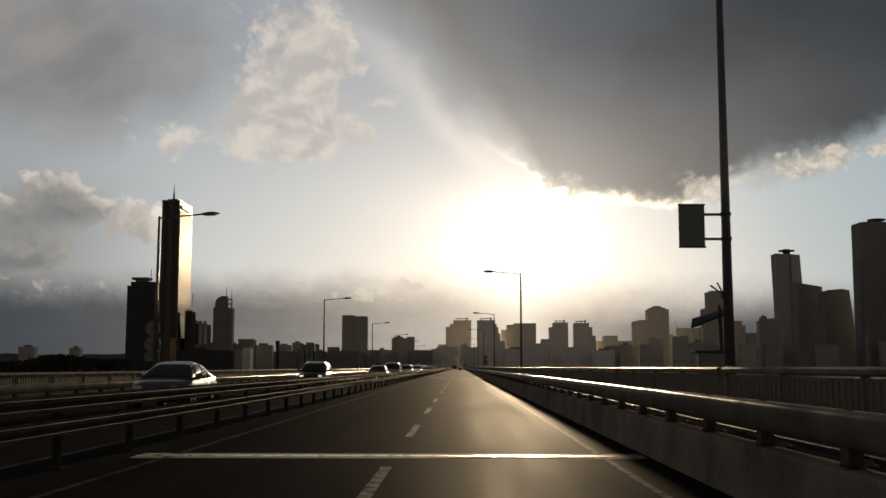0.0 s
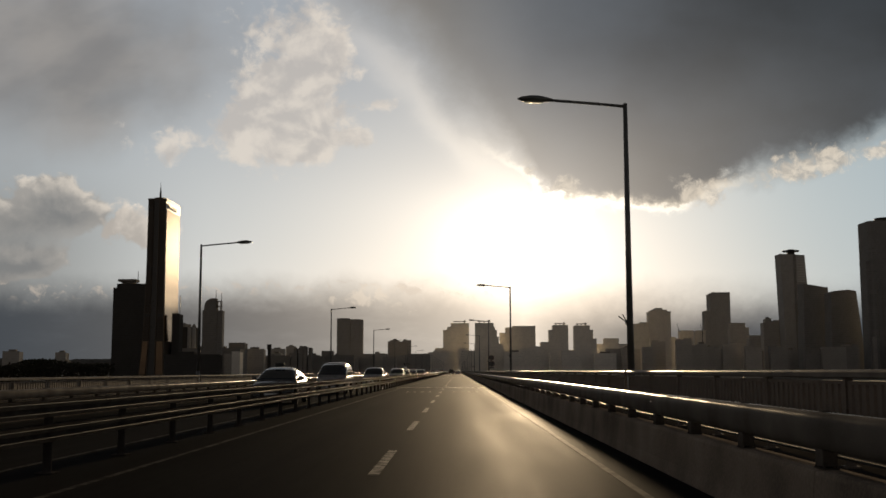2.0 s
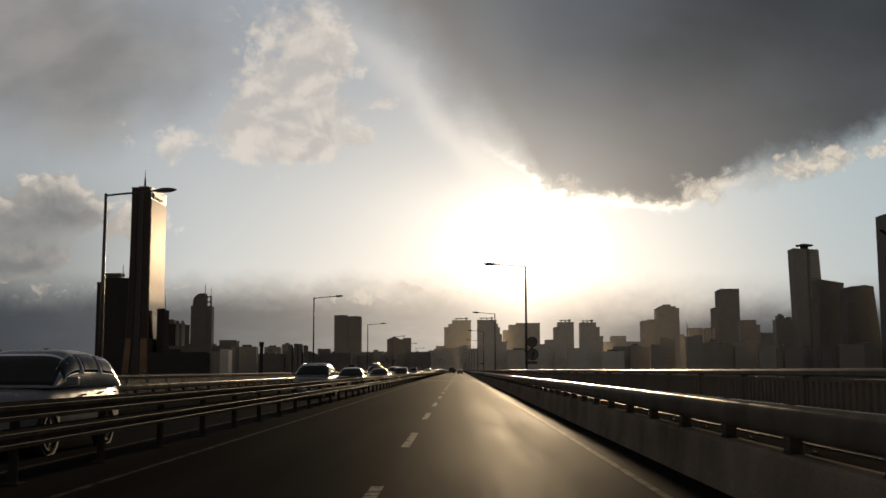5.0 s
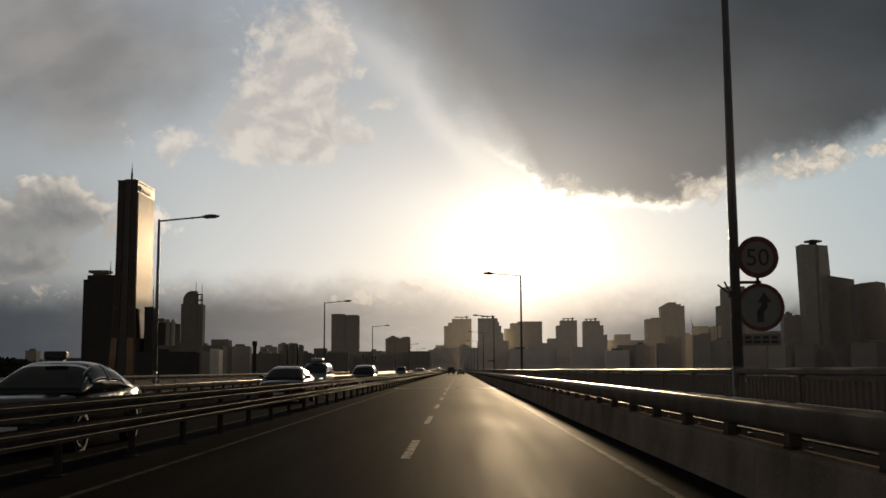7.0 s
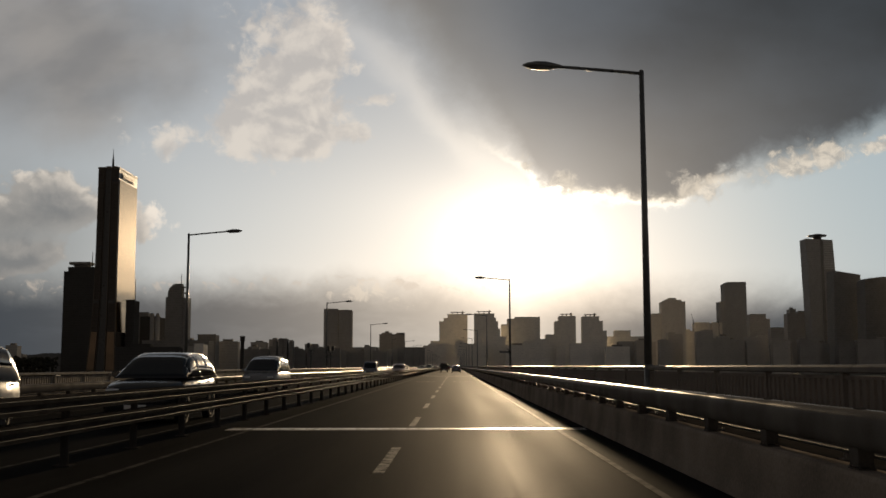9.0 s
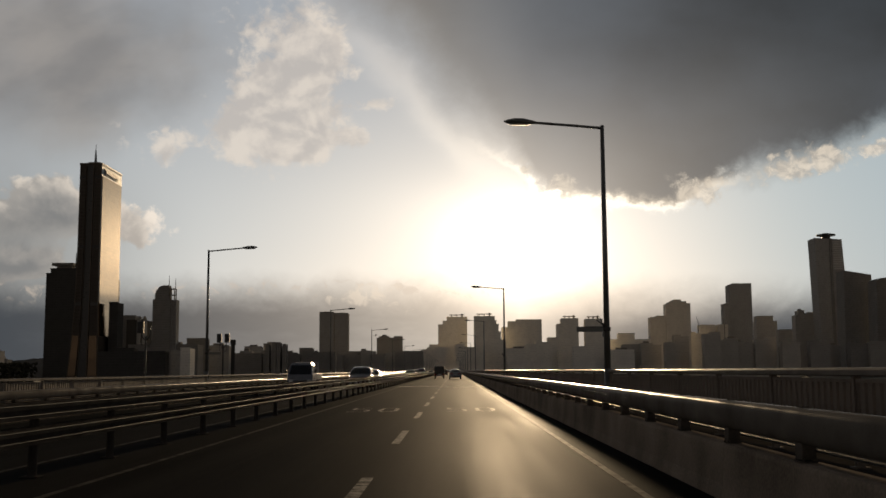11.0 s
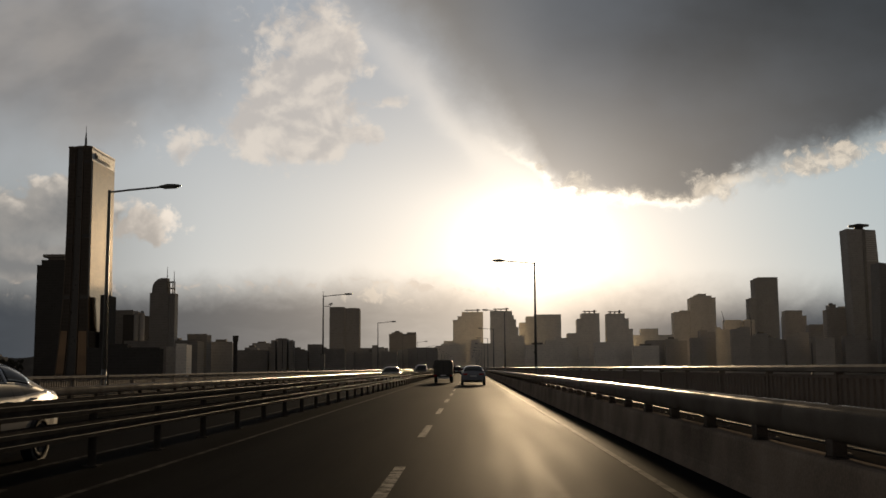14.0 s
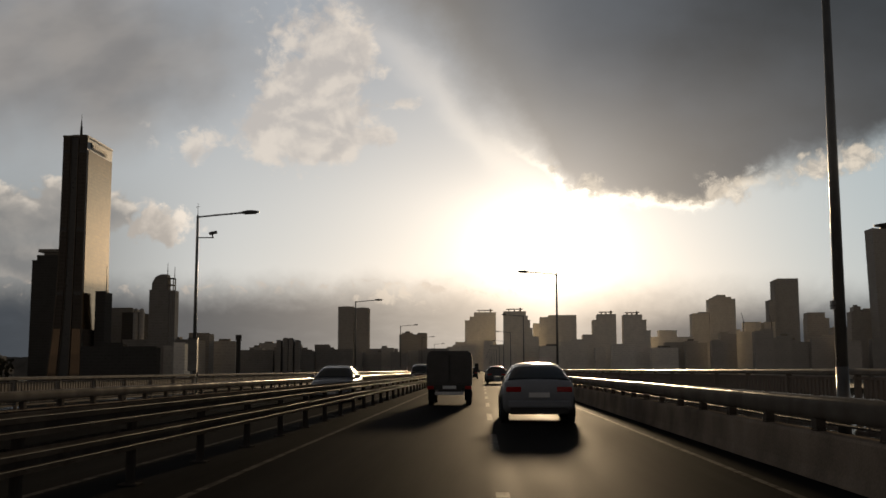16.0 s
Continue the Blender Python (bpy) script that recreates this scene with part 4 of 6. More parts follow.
part("plate", boxes((-0.88, -0.08, -0.03, 0.0, -0.075, 0.075), bevel=0.006), SIGNBACK, t)
part("clamp", boxes((-0.1, 0.1, -0.1, 0.1, -0.06, 0.06), bevel=0.01), DARKSTEEL, t)
part("rim", boxes((-0.885, -0.075, -0.036, -0.028, 0.065, 0.08)), DARKSTEEL, t)
t = thing("junction_box", pose(pole_x(4) - 0.1, y, 2.2), "small grey junction box strapped to a lamp pole", "junction box", "pole boxes")
part("case", boxes((-0.03, 0.03, -0.06, 0.06, 0.1, 0.24), bevel=0.006), LAMPGREY, t)
part("strap", boxes((-0.035, 0.02, -0.065, 0.065, 0.15, 0.165)), DARKSTEEL, t)


def pole_box(x, y, z0, w, h, side):
    t = thing("control_box", pose(x, y, z0), "grey steel control cabinet strapped to a lamp pole", "control cabinet", "pole boxes")
    part("case", boxes((-w / 2, w / 2, -0.34, -0.10, 0, h), bevel=0.012), LAMPGREY, t)
    part("door", boxes((-w / 2 + 0.02, w / 2 - 0.02, -0.352, -0.342, 0.02, h - 0.02), bevel=0.003), LAMPGREY, t)
    part("hood", boxes((-w / 2 - 0.02, w / 2 + 0.02, -0.37, -0.09, h, h + 0.03), bevel=0.006), DARKSTEEL, t)
    for z in (0.2, h - 0.2):
        part("strap", boxes((-0.12, 0.12, -0.11, 0.12, z, z + 0.03)), DARKSTEEL, t)


pole_box(-14.52, LAMP_L + 7 * BAY, 1.30, 0.42, 1.5, 1)
t = thing("junction_box", pose(pole_x(6) - 0.1, LAMP_R + 6 * BAY, 2.2), "small grey junction box strapped to a lamp pole", "junction box", "pole boxes")
part("case", boxes((-0.03, 0.03, -0.06, 0.06, 0.1, 0.24), bevel=0.006), LAMPGREY, t)
part("strap", boxes((-0.035, 0.02, -0.065, 0.065, 0.15, 0.165)), DARKSTEEL, t)

# signs on the far carriageway's lamp poles, seen from behind
y = LAMP_L
t = thing("round_sign", pose(-14.70, y + 0.12, 3.19), "dark back of a round road sign on a lamp pole", "road sign", "signs")
part("disc", disc(bmesh.new(), 0.36, -0.012, 0.012), SIGNBACK, t)
part("arm", boxes((-0.05, 0.20, -0.05, -0.012, -0.03, 0.03), bevel=0.004), DARKSTEEL, t)
t = thing("round_sign", pose(-14.70, y + 0.12, 2.43), "larger dark back of a round road sign on a lamp pole", "road sign", "signs")
part("disc", disc(bmesh.new(), 0.39, -0.012, 0.012), SIGNBACK, t)
part("arm", boxes((-0.05, 0.20, -0.05, -0.012, -0.03, 0.03), bevel=0.004), DARKSTEEL, t)
t = thing("sign_plate", pose(-14.70, y + 0.12, 1.84), "dark back of a small plate below two round signs", "road sign", "signs")
part("plate", boxes((-0.36, 0.36, -0.01, 0.01, -0.22, 0.20), bevel=0.006), SIGNBACK, t)
part("arm", boxes((-0.05, 0.20, -0.05, -0.01, -0.03, 0.03), bevel=0.004), DARKSTEEL, t)
y = LAMP_L + 5 * BAY
t = thing("name_plate", pose(-14.52, y, 2.44), "narrow dark sign plate jutting from a lamp pole", "road sign", "signs")
part("plate", boxes((0.08, 0.86, -0.03, 0.0, -0.075, 0.075), bevel=0.006), SIGNBACK, t)
part("clamp", boxes((-0.1, 0.1, -0.1, 0.1, -0.06, 0.06), bevel=0.01), DARKSTEEL, t)
for y in (LAMP_L + BAY, LAMP_L + 5 * BAY):
    t = thing("flag_holder", pose(-14.43, y, 2.58), "two short slanting flag tubes clamped to a lamp pole", "flag holder", "flag holders")
    part("clamp", boxes((-0.02, 0.03, -0.06, 0.06, -0.09, 0.02), bevel=0.004), DARKSTEEL, t)
    for dx, dz, dy in ((0.20, 0.14, 0.03), (0.11, 0.18, -0.03)):
        bm = bmesh.new()
        tube(bm, (0, dy, -0.02), (dx, dy * 2, dz), 0.016, n=8)
        part("tube", bm, DARKSTEEL, t)


def signal_pole(y, both):
    """A short forked post with signal boxes above the railing."""
    t = thing("signal_post", pose(-14.62, y, 0), "black forked post with signal boxes behind the railing", "signal post", "signal posts")
    bm = bmesh.new()
    tube(bm, (0, 0, 0.2), (0, 0, 3.0), 0.06, 0.05, 12)
    tube(bm, (0, 0, 3.0), (0, 0, 3.06), 0.07, 0.05, 12)
    part("post", bm, DARKSTEEL, t)
    part("base_plate", boxes((-0.14, 0.14, -0.14, 0.14, 0.2, 0.23), bevel=0.006), DARKSTEEL, t)
    for s in (-1, 1):
        bm = bmesh.new()
        pts = [(0, 0, 2.85), (s * 0.14, 0, 2.98), (s * 0.20, 0, 3.12), (s * 0.21, 0, 3.30)]
        for a, b in zip(pts, pts[1:]):
            tube(bm, a, b, 0.028, n=8)
        part("fork", bm, DARKSTEEL, t)
        bm = bmesh.new()
        pts = [(0, 0, 2.62), (s * 0.20, 0, 2.66), (s * 0.24, 0, 2.78), (s * 0.22, 0, 3.15)]
        for a, b in zip(pts, pts[1:]):
            tube(bm, a, b, 0.016, n=8)
        part("conduit", bm, DARKSTEEL, t)
        if s < 0 or both:
            box_ = part("signal_box", boxes((s * 0.25 - 0.15, s * 0.25 + 0.15, -0.1, 0.1, 3.2, 3.76), bevel=0.015), TRIM, t, "black signal housing")
            for z in (3.34, 3.60):
                bm = bmesh.new()
                tube(bm, (s * 0.25, 0.09, z), (s * 0.25, 0.17, z), 0.10, 0.11, 14)
                part("hood", bm, TRIM, box_)
        else:
            part("stub", boxes((s * 0.21 - 0.03, s * 0.21 + 0.03, -0.03, 0.03, 3.28, 3.55), bevel=0.008), DARKSTEEL, t)


signal_pole(402.8, False)
signal_pole(419.6, True)
t = thing("surveillance_camera", pose(-14.52, LAMP_L + 7 * BAY, 7.5), "small dome camera on a bracket below the lamp arm", "camera", "pole cameras")
part("bracket", boxes((0.05, 0.78, -0.025, 0.025, 0.0, 0.05), bevel=0.005), DARKSTEEL, t)
bm = bmesh.new()
tube(bm, (0.72, 0, 0.05), (0.72, 0, 0.18), 0.035, n=8)
part("stem", bm, DARKSTEEL, t)
bm = bmesh.new()
tube(bm, (0.62, -0.12, 0.2), (0.86, 0.16, 0.30), 0.075, n=12)
part("housing", bm, LAMPGREY, t)
t = thing("lightning_rod", pose(-14.52, LAMP_L + 7 * BAY, 8.58), "thin pointed rod on top of a lamp pole", "lightning rod")
bm = bmesh.new()
tube(bm, (0, 0, 0), (0, 0, 0.62), 0.02, 0.006, n=8)
tube(bm, (-0.09, 0, 0.40), (0.09, 0, 0.42), 0.008, n=6)
part("rod", bm, DARKSTEEL, t)

# a solar panel and its cabinet on a small bracket outside the railing
t = thing("solar_post", pose(5.75, 78.6, -0.1), "thin post with a tilted solar panel and a grey cabinet", "solar post")
part("bracket", boxes((-0.6, 0.5, -0.5, 0.5, -0.12, 0.0), bevel=0.01), CONCRETE, t)
bm = bmesh.new()
tube(bm, (0.18, 0, 0), (0.10, 0, 2.75), 0.05, 0.045, 10)
tube(bm, (0.10, 0, 2.75), (0.10, 0, 2.86), 0.05, 0.03, 10)
part("post", bm, DARKSTEEL, t)
bm = bmesh.new()
loft(bm, [[(-0.62, -0.30, 2.30), (0.28, -0.30, 2.66), (0.28, -0.30, 2.70), (-0.62, -0.30, 2.34)], [(-0.45, 0.32, 2.52), (0.34, 0.32, 2.76), (0.34, 0.32, 2.80), (-0.45, 0.32, 2.56)]])
part("solar_panel", bm, SOLAR, t, "dark blue tilted solar panel")
part("cabinet", boxes((-0.45, 0.22, -0.2, 0.2, 0.75, 1.78), bevel=0.015), LAMPGREY, t)
part("cabinet_roof", boxes((-0.52, 0.29, -0.26, 0.26, 1.78, 1.83), bevel=0.008), DARKSTEEL, t)
part("leg", boxes((-0.42, -0.36, -0.05, 0.05, 0.0, 0.76)), DARKSTEEL, t)

# ---------------------------------------------------------------- vehicles


def panel_on(bm, quad, u0, u1, v0, v1, lift=0.008, thick=0.01):
    """A thin pane on a four-sided face (bottom left, bottom right, top right, top left), inset, lifted off it."""
    a, b, c, d = (Vector(p) for p in quad)

    def at(u, v):
        return (a * (1 - u) + b * u) * (1 - v) + (d * (1 - u) + c * u) * v
    n = (b - a).cross(d - a).normalized()
    f = [at(u0, v0), at(u1, v0), at(u1, v1), at(u0, v1)]
    lo, hi = [bm.verts.new(p + n * (lift - thick)) for p in f], [bm.verts.new(p + n * lift) for p in f]
    bm.faces.new(hi)
    bm.faces.new(lo[::-1])
    for i in range(4):
        bm.faces.new((lo[i], lo[(i + 1) % 4], hi[(i + 1) % 4], hi[i]))
    return bm


CARS = {
    # stations of the lower body (y, half width, top) from the tail to the nose; roof: the roofline (y, z); flat: where the roof ends; side: the side panes
    "sedan": dict(wheels=(-1.42, 1.40), r=0.33, st=((-2.36, 0.75, 0.852), (-2.30, 0.86, 1.044), (-1.75, 0.92, 1.097), (-0.8, 0.94, 1.044), (0.4, 0.94, 1.012), (1.1, 0.93, 0.990), (1.75, 0.90, 0.905), (2.2, 0.82, 0.777), (2.36, 0.69, 0.618)),
                  roof=((-1.95, 1.054), (-1.45, 1.299), (-0.95, 1.491), (-0.35, 1.560), (0.15, 1.544), (0.55, 1.395), (1.30, 0.990)), glass=(0.99, 1.56, 0.88, 0.64), flat=(-0.90, 0.22), side=((-1.30, -0.48), (-0.40, 0.62))),
    "suv": dict(wheels=(-1.38, 1.38), r=0.37, st=((-2.28, 0.80, 0.88), (-2.22, 0.88, 1.08), (-1.7, 0.93, 1.12), (-0.8, 0.94, 1.09), (0.4, 0.94, 1.06), (1.05, 0.93, 1.05), (1.7, 0.90, 0.98), (2.15, 0.83, 0.86), (2.3, 0.72, 0.66)),
                roof=((-2.26, 1.08), (-2.17, 1.46), (-1.98, 1.65), (-1.0, 1.745), (0.0, 1.735), (0.42, 1.60), (1.20, 1.08)), glass=(1.08, 1.745, 0.90, 0.73), flat=(-2.06, 0.20), side=((-1.95, -1.30), (-1.20, -0.36), (-0.27, 0.66))),
    "van": dict(wheels=(-1.5, 1.5), r=0.34, st=((-2.5, 0.84, 0.98), (-2.46, 0.91, 1.12), (-1.7, 0.94, 1.14), (-0.8, 0.95, 1.14), (0.6, 0.95, 1.12), (1.5, 0.94, 1.10), (2.0, 0.91, 1.02), (2.4, 0.85, 0.88), (2.52, 0.75, 0.68)),
                roof=((-2.48, 1.08), (-2.40, 1.65), (-2.2, 1.85), (-1.0, 1.95), (0.3, 1.93), (0.85, 1.78), (1.95, 1.06)), glass=(1.08, 1.95, 0.91, 0.78), flat=(-2.30, 0.65), side=((-2.15, -1.2), (-1.1, -0.05), (0.05, 1.15))),
}


class Cabin:
    """A rounded glasshouse under a roofline."""

    def __init__(self, line, belt, roof, bw, rw):
        self.y = [p[0] for p in line]
        self.z = [p[1] for p in line]
        self.belt, self.roof, self.bw, self.rw = belt, roof, bw, rw

    def top(self, y):
        # a smooth curve through the roofline
        k = [0.25, 0.5, 0.25]
        return sum(w * np.interp(y + o, self.y, self.z) for w, o in zip(k, (-0.14, 0, 0.14))) if self.y[0] + 0.14 < y < self.y[-1] - 0.14 else float(np.interp(y, self.y, self.z))

    def at(self, y, deg):
        h = max(self.top(y) - self.belt, 0.012)
        c, s = math.cos(radians(deg)), math.sin(radians(deg))
        z = h * abs(s) ** 0.42
        x = self.bw * math.copysign(abs(c) ** 0.36, c) * (1 - (1 - self.rw / self.bw) * z / (self.roof - self.belt))
        return Vector((x, y, self.belt - 0.01 + z))

    def shell(self):
        bm = bmesh.new()
        ys = np.linspace(self.y[0] + 0.005, self.y[-1] - 0.005, 26)
        loft(bm, [[self.at(y, a) for a in np.linspace(0, 180, 25)] for y in ys])
        return bm

    def pane(self, y0, y1, a0, a1, lift=0.007):
        bm = bmesh.new()
        nu, nv = 8, 9
        rows = []
        for i in range(nu + 1):
            y = y0 + (y1 - y0) * i / nu
            row = []
            for j in range(nv + 1):
                a = a0 + (a1 - a0) * j / nv
                p = self.at(y, a)
                n = (self.at(y, a + 1.5) - self.at(y, a - 1.5)).cross(self.at(y + 0.03, a) - self.at(y - 0.03, a)).normalized()
                if n.dot(p - Vector((0, y, self.belt))) < 0:
                    n = -n
                row.append((bm.verts.new(p + n * lift), bm.verts.new(p - n * 0.006)))
            rows.append(row)
        for k in (0, 1):
            for r, q in zip(rows, rows[1:]):
                for j in range(nv):
                    bm.faces.new((r[j][k], r[j + 1][k], q[j + 1][k], q[j][k]))
        rim = [r[0] for r in rows] + [c for c in rows[-1][1:]] + [r[-1] for r in rows[-2::-1]] + [c for c in rows[0][-2:0:-1]]
        for c, d in zip(rim, rim[1:] + rim[:1]):
            bm.faces.new((c[0], d[0], d[1], c[1]))
        bmesh.ops.recalc_face_normals(bm, faces=bm.faces)
        return bm


def wheel(parent, x, y, r):
    s = 1 if x > 0 else -1
    bm = bmesh.new()
    prof = [(r - 0.10, -0.10), (r - 0.02, -0.105), (r, -0.07), (r, 0.07), (r - 0.02, 0.105), (r - 0.10, 0.10)]
    n = 20
    rows = [[bm.verts.new((x + w, y + q * math.cos(2 * math.pi * i / n), r + q * math.sin(2 * math.pi * i / n))) for i in range(n)] for q, w in prof]
    for a, b in zip(rows, rows[1:] + rows[:1]):
        for i in range(n):
            bm.faces.new((a[i], a[(i + 1) % n], b[(i + 1) % n], b[i]))
    bmesh.ops.recalc_face_normals(bm, faces=bm.faces)
    tyre = part("tyre", bm, RUBBER, parent, "", True)
    bm = bmesh.new()
    tube(bm, (x - 0.05 * s, y, r), (x + 0.075 * s, y, r), r - 0.105, n=20)
    for k in range(5):
        a = 2 * math.pi * k / 5
        c, d = math.cos(a), math.sin(a)
        tube(bm, (x + 0.085 * s, y, r), (x + 0.085 * s, y + c * (r - 0.12), r + d * (r - 0.12)), 0.028, 0.022, 6)
    part("rim", bm, RIM, tyre)


def car(kind, paint, m, label, group, rack=False, category="car", lit=False):
    d = CARS[kind]
    t = thing("car" if kind != "van" else "van", m, label, category, group)
    st = d["st"]
    rings = []
    for y, w, top in st:
        lo = 0.24 if abs(y) < 2.2 else 0.34
        half = [(w * 0.90, lo), (w * 0.985, lo + 0.12), (w, 0.55 * (lo + top)), (w * 0.97, top - 0.10), (w * 0.90, top - 0.025), (w * 0.55, top + 0.012)]
        rings.append([(x, y, z) for x, z in half] + [(0, y, top + 0.022)] + [(-x, y, z) for x, z in half[::-1]] + [(0, y, lo - 0.01)])
    bm = bmesh.new()
    loft(bm, rings)
    part("body", bm, paint, t, "", True)
    bz, rz, bw, rw = d["glass"]
    line = d["roof"]
    cab = Cabin(line, bz, rz, bw, rw)
    b0, b1 = line[0][0], line[-1][0]
    r0, r1 = d["flat"]
    part("cabin", cab.shell(), paint, t, "", True)
    part("windscreen", cab.pane(r1 + 0.06, b1 - 0.07, 27, 153), CARGLASS, t, "dark windscreen", True)
    part("rear_window", cab.pane(b0 + 0.10, r0 - 0.06, 30, 150), CARGLASS, t, "dark rear window", True)
    for s in (-1, 1):
        for y0, y1 in d["side"]:
            lo, hi = (6, 43) if s > 0 else (137, 174)
            part("side_window", cab.pane(y0, y1, lo, hi), CARGLASS, t, "dark side window", True)
    for s in (-1, 1):
        for deg in (4.5, 45.5):
            bm = bmesh.new()
            ys = np.linspace(d["side"][0][0] - 0.04, d["side"][-1][1] + 0.04, 9)
            ps = [cab.at(y, deg if s > 0 else 180 - deg) + Vector((s * 0.008, 0, 0.003)) for y in ys]
            for a, b in zip(ps, ps[1:]):
                tube(bm, a, b, 0.007, n=6)
            part("window_trim", bm, CHROME if kind != "van" else TRIM, t, "thin chrome window strip" if kind != "van" else "")
        # chrome strips stand in for the sun's glint on the door pillars
        for (_, ya_), (yb_, _) in zip(d["side"], d["side"][1:]):
            bm = bmesh.new()
            ps = [cab.at((ya_ + yb_) / 2, a if s > 0 else 180 - a) + Vector((s * 0.006, 0, 0.002)) for a in (5, 12, 20, 29, 37, 45)]
            for a, b in zip(ps, ps[1:]):
                tube(bm, a, b, 0.022, n=6)
            part("pillar_glint", bm, CHROME, t, "chrome strip standing in for a pillar's sun glint")
        for y0, y1 in d["side"]:
            w = float(np.interp(y0, [q[0] for q in st], [q[1] for q in st]))
            z = float(np.interp(y0, [q[0] for q in st], [q[2] for q in st])) - 0.14
            part("door_handle", boxes((s * w * 0.985 - 0.02, s * w * 0.985 + 0.02, y0 + 0.02, y0 + 0.20, z - 0.015, z + 0.015), bevel=0.008), CHROME, t)
    ya, yb = st[0][0], st[-1][0]
    wt = st[1][1]
    for s in (-1, 1):
        zt = st[1][2]
        part("tail_lamp", boxes((s * wt * 0.74 - 0.19, s * wt * 0.74 + 0.19, ya - 0.012, ya + 0.12, zt - 0.25, zt - 0.12), bevel=0.02), TAILRED, t, "red tail lamp")
        part("headlamp", boxes((s * 0.60 - 0.16, s * 0.60 + 0.14, yb - 0.22, yb - 0.02, st[-2][2] - 0.14, st[-2][2] - 0.02), bevel=0.03), HEADLAMP, t, "clear headlamp")
        if lit:
            part("running_light", boxes((s * 0.60 - 0.13, s * 0.60 + 0.11, yb - 0.03, yb - 0.012, st[-2][2] - 0.10, st[-2][2] - 0.065), bevel=0.008), LEDLIGHT, t, "lit white lamp strip")
        part("mirror", boxes((s * (bw + 0.04) - 0.02, s * (bw + 0.20) + 0.02, b1 - 0.62, b1 - 0.49, bz + 0.03, bz + 0.17) if s > 0 else (-(bw + 0.20) - 0.02, -(bw + 0.04) + 0.02, b1 - 0.62, b1 - 0.49, bz + 0.03, bz + 0.17), bevel=0.02), paint, t)
        for y in d["wheels"]:
            bm = bmesh.new()
            tube(bm, (s * (st[3][1] - 0.16), y, d["r"] + 0.01), (s * (st[3][1] + 0.004), y, d["r"] + 0.01), d["r"] + 0.06, n=20)
            part("wheel_arch", bm, TRIM, t)
            wheel(t, s * (st[3][1] - 0.085), y, d["r"])
    part("rear_bumper", boxes((-wt * 0.93, wt * 0.93, ya - 0.06, ya + 0.14, 0.40, 0.58), bevel=0.04), paint, t)
    part("rear_valance", boxes((-wt * 0.85, wt * 0.85, ya - 0.02, ya + 0.2, 0.24, 0.41), bevel=0.03), TRIM, t)
    part("number_plate", boxes((-0.26, 0.26, ya - 0.075, ya - 0.05, 0.66, 0.78)), PLATE, t, "white number plate")
    part("front_bumper", boxes((-0.72, 0.72, yb - 0.14, yb + 0.05, 0.30, 0.48), bevel=0.04), paint, t)
    part("grille", boxes((-0.42, 0.42, yb - 0.10, yb + 0.02, 0.49, 0.60), bevel=0.015), TRIM, t, "black grille")
    part("number_plate", boxes((-0.26, 0.26, yb + 0.045, yb + 0.06, 0.36, 0.46)), PLATE, t, "white number plate")
    if rack:
        for s in (-1, 1):
            bm = bmesh.new()
            ys = [r0 + 0.15 + (r1 - r0 - 0.3) * i / 4 for i in range(5)]
            ps = [cab.at(y, 52 if s > 0 else 128) + Vector((0, 0, 0.035 if 0 < i < 4 else 0.0)) for i, y in enumerate(ys)]
            for a, b in zip(ps, ps[1:]):
                tube(bm, a, b, 0.017, n=8)
            part("roof_rail", bm, CHROME, t)
    return t


def taxi_light(t_pose):
    t = thing("taxi_sign", t_pose, "small dark taxi roof sign on a car", "taxi sign")
    part("case", boxes((-0.21, 0.21, -0.08, 0.08, 0.0, 0.15), bevel=0.03), TRIM, t)
    part("foot", boxes((-0.16, 0.16, -0.06, 0.06, -0.03, 0.004)), DARKSTEEL, t)


def roof_box(m):
    """A low streamlined luggage box on two bars."""
    t = thing("roof_box", m, "pale grey luggage box on a van roof", "roof box")
    rings = []
    for y, w, h in ((-1.0, 0.22, 0.10), (-0.9, 0.36, 0.22), (-0.4, 0.42, 0.29), (0.4, 0.40, 0.27), (0.85, 0.28, 0.17), (0.98, 0.12, 0.08)):
        rings.append([(w * math.copysign(abs(math.cos(a)) ** 0.6, math.cos(a)), y, 0.05 + h * 0.5 * (1 + math.copysign(abs(math.sin(a)) ** 0.6, math.sin(a)))) for a in [2 * math.pi * i / 16 for i in range(16)]])
    bm = bmesh.new()
    loft(bm, rings)
    part("shell", bm, SILVER, t, "", True)
    for y in (-0.55, 0.5):
        part("cross_bar", boxes((-0.62, 0.62, y - 0.02, y + 0.02, -0.01, 0.06), bevel=0.008), TRIM, t)


